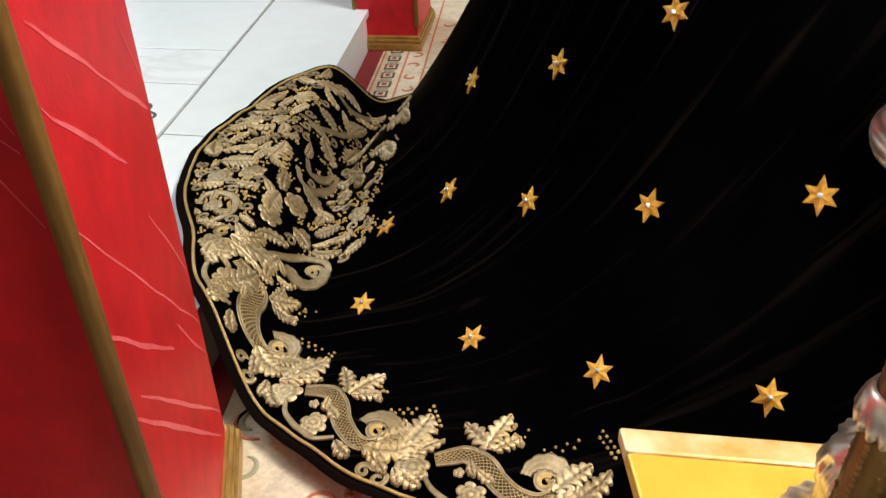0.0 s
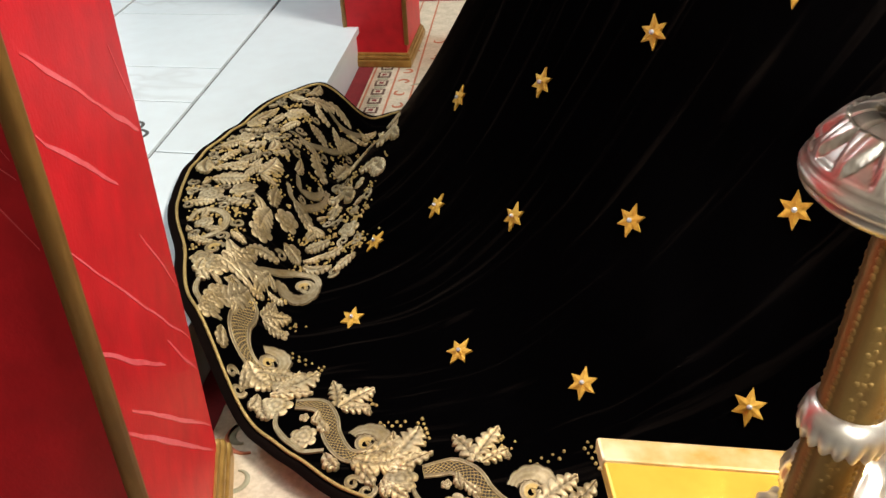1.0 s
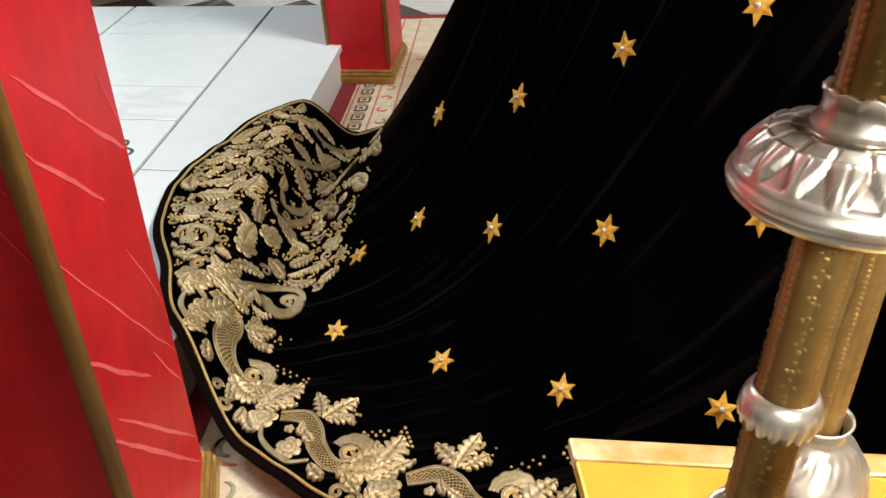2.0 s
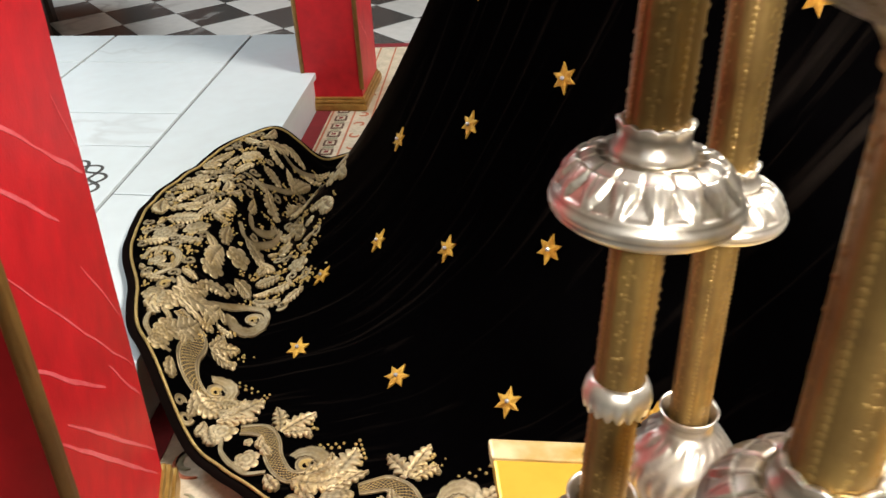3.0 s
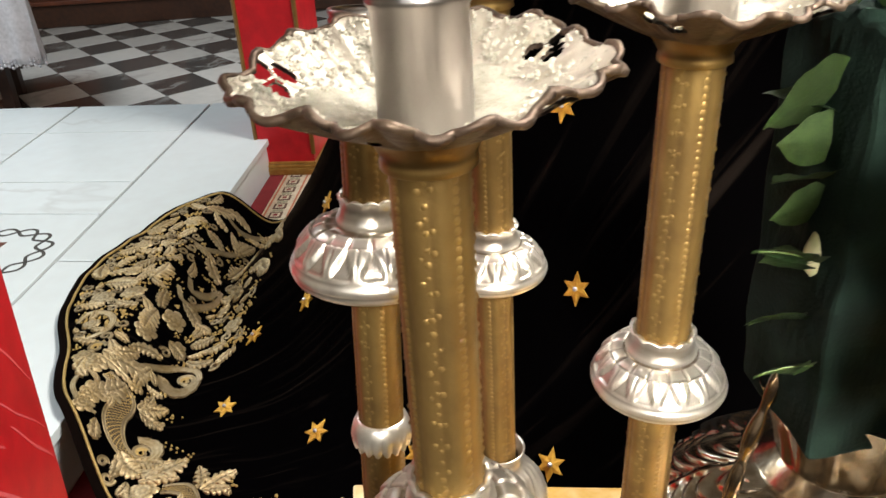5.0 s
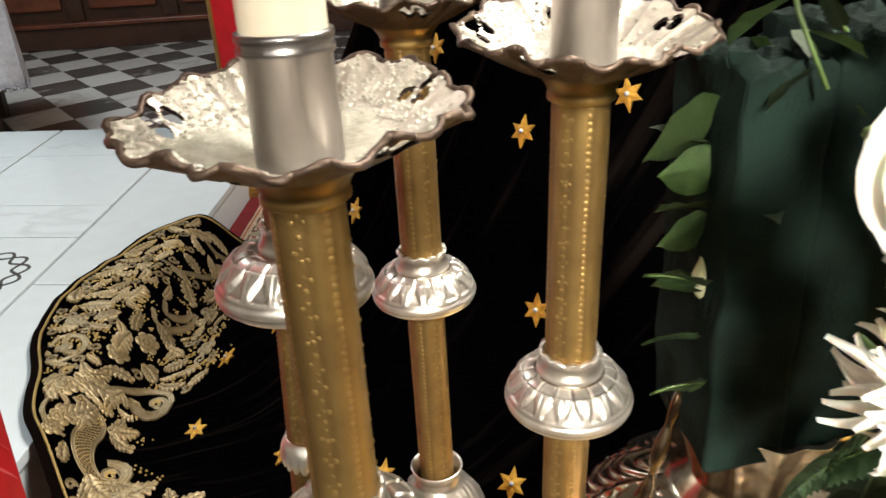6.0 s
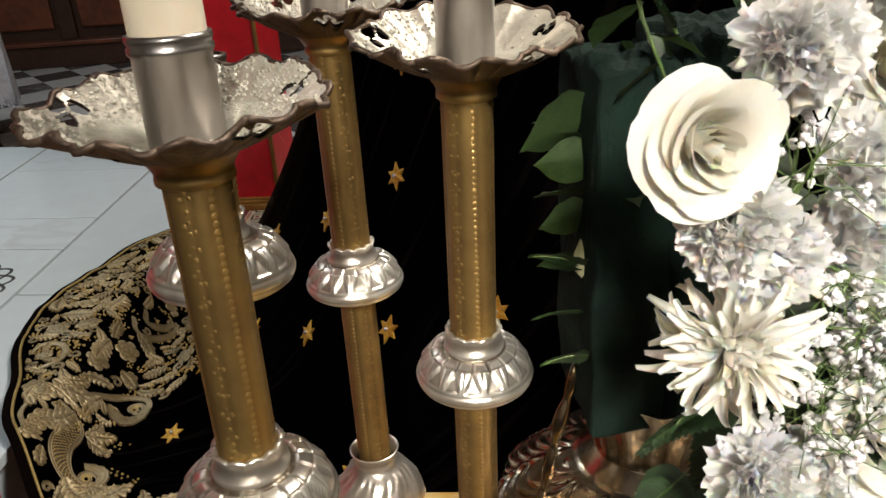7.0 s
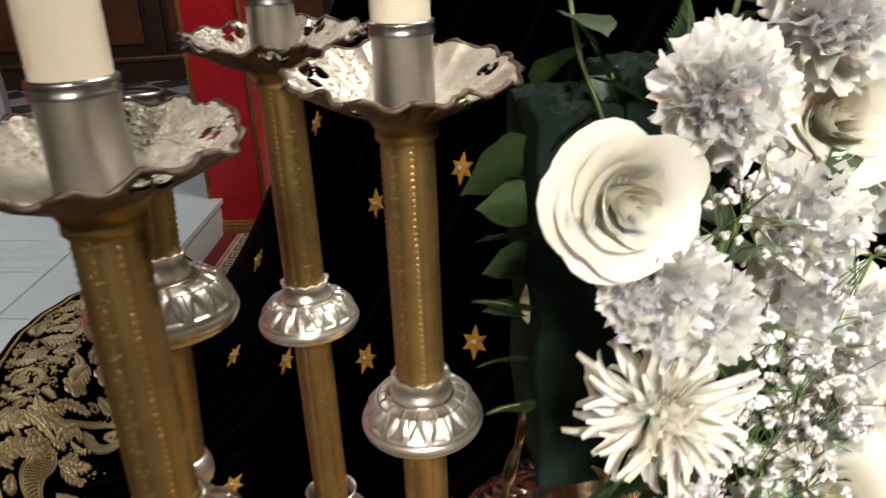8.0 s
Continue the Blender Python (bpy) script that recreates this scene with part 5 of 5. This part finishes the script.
# ---- stone step of slabs ----
step_ = thing("marble_step", "white marble altar step of large slabs with dark joints", "step", kind="structure")
core = [on_step(-0.30, 0.03), on_step(2.97, 0.03), on_step(3.29, 2.9), on_step(0.01, 2.7)]
part("bedding", prism_bm([tuple(q) for q in core], FLOOR, STEP - 0.012), JOINT, step_, smooth=False)
part("riser", prism_bm([tuple(on_step(-0.31, 0.004)), tuple(on_step(2.99, 0.004)), tuple(on_step(2.99, 0.028)), tuple(on_step(-0.31, 0.028))], FLOOR, STEP - 0.032, 0.002), MARBLE, step_, "marble riser", smooth=False)
GAP = 0.0038
ROWS_A = [-0.31, 0.52, 1.283, 1.652, 2.426, 2.98]
COLS_B = [0.435, 1.16, 1.90, 2.9]


def slab(a0, a1, b0, b1):
    w = GAP * 1.9  # the joints along the edge are wider
    q = [tuple(on_step(a + 0.115 * b_, b_ * (0.977 + 0.069 * a))) for a, b_ in ((a0 + GAP, b0 + w), (a1 - GAP, b0 + w), (a1 - GAP, b1 - w), (a0 + GAP, b1 - w))]
    part("slab", prism_bm(q, STEP - 0.03, STEP, 0.002), MARBLE, step_, smooth=False)


for a0, a1 in ((-0.31, 0.86), (0.86, 2.99)):
    slab(a0, a1, -0.018, COLS_B[0])
for a0, a1 in zip(ROWS_A, ROWS_A[1:]):
    for b0, b1 in zip(COLS_B, COLS_B[1:]):
        slab(a0, a1, b0, b1)
# inlaid ring of two interlaced dark strands, with a small brown cross
inlay = thing("inlay_ring", "dark stone inlay of interlaced strands round a brown cross", "inlay", kind="structure")
IC = Vector((-1.21, 2.41))


def flat_line(pts2, w, material, name, label=""):
    b_ = bmesh.new()
    prev = None
    for i, q in enumerate(pts2):
        d = (pts2[min(i + 1, len(pts2) - 1)] - pts2[max(i - 1, 0)]).normalized()
        n_ = Vector((-d.y, d.x)) * w
        row = [b_.verts.new((q.x + n_.x * k, q.y + n_.y * k, STEP + h)) for k, h in ((-1, -0.002), (-0.9, 0.0012), (0.9, 0.0012), (1, -0.002))]
        if prev:
            for k in range(3):
                b_.faces.new((prev[k], row[k], row[k + 1], prev[k + 1]))
        prev = row
    part(name, b_, material, inlay, label, smooth=False)


for ph in (0, math.pi):
    flat_line([IC + Vector((math.cos(a), math.sin(a))) * (0.205 + 0.030 * math.sin(7 * a + ph)) for a in [2 * math.pi * i / 160 for i in range(161)]], 0.007, MARBLE_DARK, "strand")
flat_line([IC + Vector((-0.02, -0.11)), IC + Vector((0.02, 0.11))], 0.022, WOOD_RED, "cross_upright", "brown stone")
flat_line([IC + Vector((-0.075, 0.045)), IC + Vector((-0.02, 0.035))], 0.02, WOOD_RED, "cross_arm", "brown stone")

# ---- carpet ----
carpet = thing("carpet", "cream carpet with deep red edge, bordered squares and rose-coloured flowers", "carpet")
part("ground", prism_bm([tuple(on_step(-1.5, -0.004)), tuple(on_step(-1.5, -2.6)), tuple(on_step(3.45, -2.6)), tuple(on_step(3.45, -0.004))], FLOOR - 0.006, CARPET - 0.002), CARPET_CREAM, carpet, smooth=False)


def carpet_strip(a0, a1, b0, b1, material, name, top=0.0):
    q = [tuple(on_step(a, -b_)) for a, b_ in ((a0, b0), (a1, b0), (a1, b1), (a0, b1))]
    part(name, prism_bm(q[::-1], CARPET - 0.003, CARPET + top), material, carpet, smooth=False)


carpet_strip(-1.5, 3.45, 0.0, 0.075, CARPET_RED, "red_edge")
carpet_strip(3.37, 3.45, 0.08, 2.6, CARPET_RED, "red_edge")
for b_ in (0.085, 0.195, 0.29):
    carpet_strip(1.35, 3.37, b_, b_ + 0.008, CARPET_ROSE, "border_line")
for i in range(9):
    a = 1.55 + 0.105 * i
    carpet_strip(a, a + 0.062, 0.112, 0.172, CARPET_DARK, "woven_square", 0.0006)
    carpet_strip(a + 0.010, a + 0.052, 0.122, 0.162, CARPET_CREAM, "woven_square", 0.0012)
    carpet_strip(a + 0.020, a + 0.042, 0.132, 0.152, CARPET_RED, "woven_square", 0.0018)
    carpet_strip(a + 0.074, a + 0.094, 0.118, 0.166, CARPET_SAGE, "woven_bar", 0.0006)


def carpet_curl(a, b_, r, sweep, w, material, turn_=0.0):
    g = bmesh.new()
    prev = None
    for i in range(18):
        f = i / 17
        q = turn_ + sweep * f
        rr = r * (1 - 0.45 * f)
        c, o = on_step(a, -b_), Vector((math.cos(q), math.sin(q)))
        ww = w * math.sin(math.pi * (0.12 + 0.8 * f))
        row = [g.verts.new((*(c + o * (rr + k)), CARPET + h)) for k, h in ((-ww, -0.002), (-ww * 0.7, 0.001), (ww * 0.7, 0.001), (ww, -0.002))]
        if prev:
            for k in range(3):
                g.faces.new((prev[k], prev[k + 1], row[k + 1], row[k]))
        prev = row
    part("woven_scroll", g, material, carpet)


crnd = random.Random(8)
for a0, a1, n in ((-0.75, 0.25, 46), (1.5, 2.6, 34)):
    for _ in range(n):
        b_ = crnd.uniform(0.11 if a0 < 0 else 0.32, 0.62)
        carpet_curl(crnd.uniform(a0, a1), b_, crnd.uniform(0.025, 0.06), crnd.choice((-4, 4)), crnd.uniform(0.005, 0.012), crnd.choice((CARPET_ROSE, CARPET_ROSE, CARPET_DARK, CARPET_SAGE)), crnd.uniform(0, 6))
for i in range(7):
    carpet_curl(1.6 + 0.14 * i, 0.245, 0.028, 4.4 * (-1) ** i, 0.007, CARPET_ROSE, i)

# ---- chequered floor ----
floor_ = thing("floor", "black and white chequered marble floor laid slantwise", "floor", kind="structure")
part("bedding", box_bm(-7, 5, -4, 10.4, FLOOR - 0.1, FLOOR - 0.008), JOINT, floor_, smooth=False)
U, V = Vector((0.328, 0.290)), Vector((-0.296, 0.486))
O = Vector((-1.632, 6.065))


def tile_mesh(material):
    me = bpy.data.meshes.new("tile")
    g = 0.992
    c = [U * (k * g + (1 - g) / 2) + V * (l * g + (1 - g) / 2) for k, l in ((0, 0), (1, 0), (1, 1), (0, 1))]
    mid = (U + V) / 2
    c2 = [mid + (q - mid) * 0.985 for q in c]
    vs = [(*q, -0.012) for q in c] + [(*q, -0.0012) for q in c] + [(*q, 0) for q in c2]
    fs = [(8, 9, 10, 11)] + [(i, (i + 1) % 4, 4 + (i + 1) % 4, 4 + i) for i in range(4)] + [(4 + i, 4 + (i + 1) % 4, 8 + (i + 1) % 4, 8 + i) for i in range(4)]
    me.from_pydata(vs, [], fs)
    me.materials.append(material)
    return me


TILES = (tile_mesh(MARBLE_TILE), tile_mesh(MARBLE_DARK))
for i in range(-14, 20):
    for j in range(-12, 14):
        p = O + U * i + V * j
        if -5.5 < p.x < 2.2 and 4.0 < p.y < 9.4:
            piece("tile", TILES[(i + j) % 2], floor_, Matrix.Translation((p.x, p.y, FLOOR)))
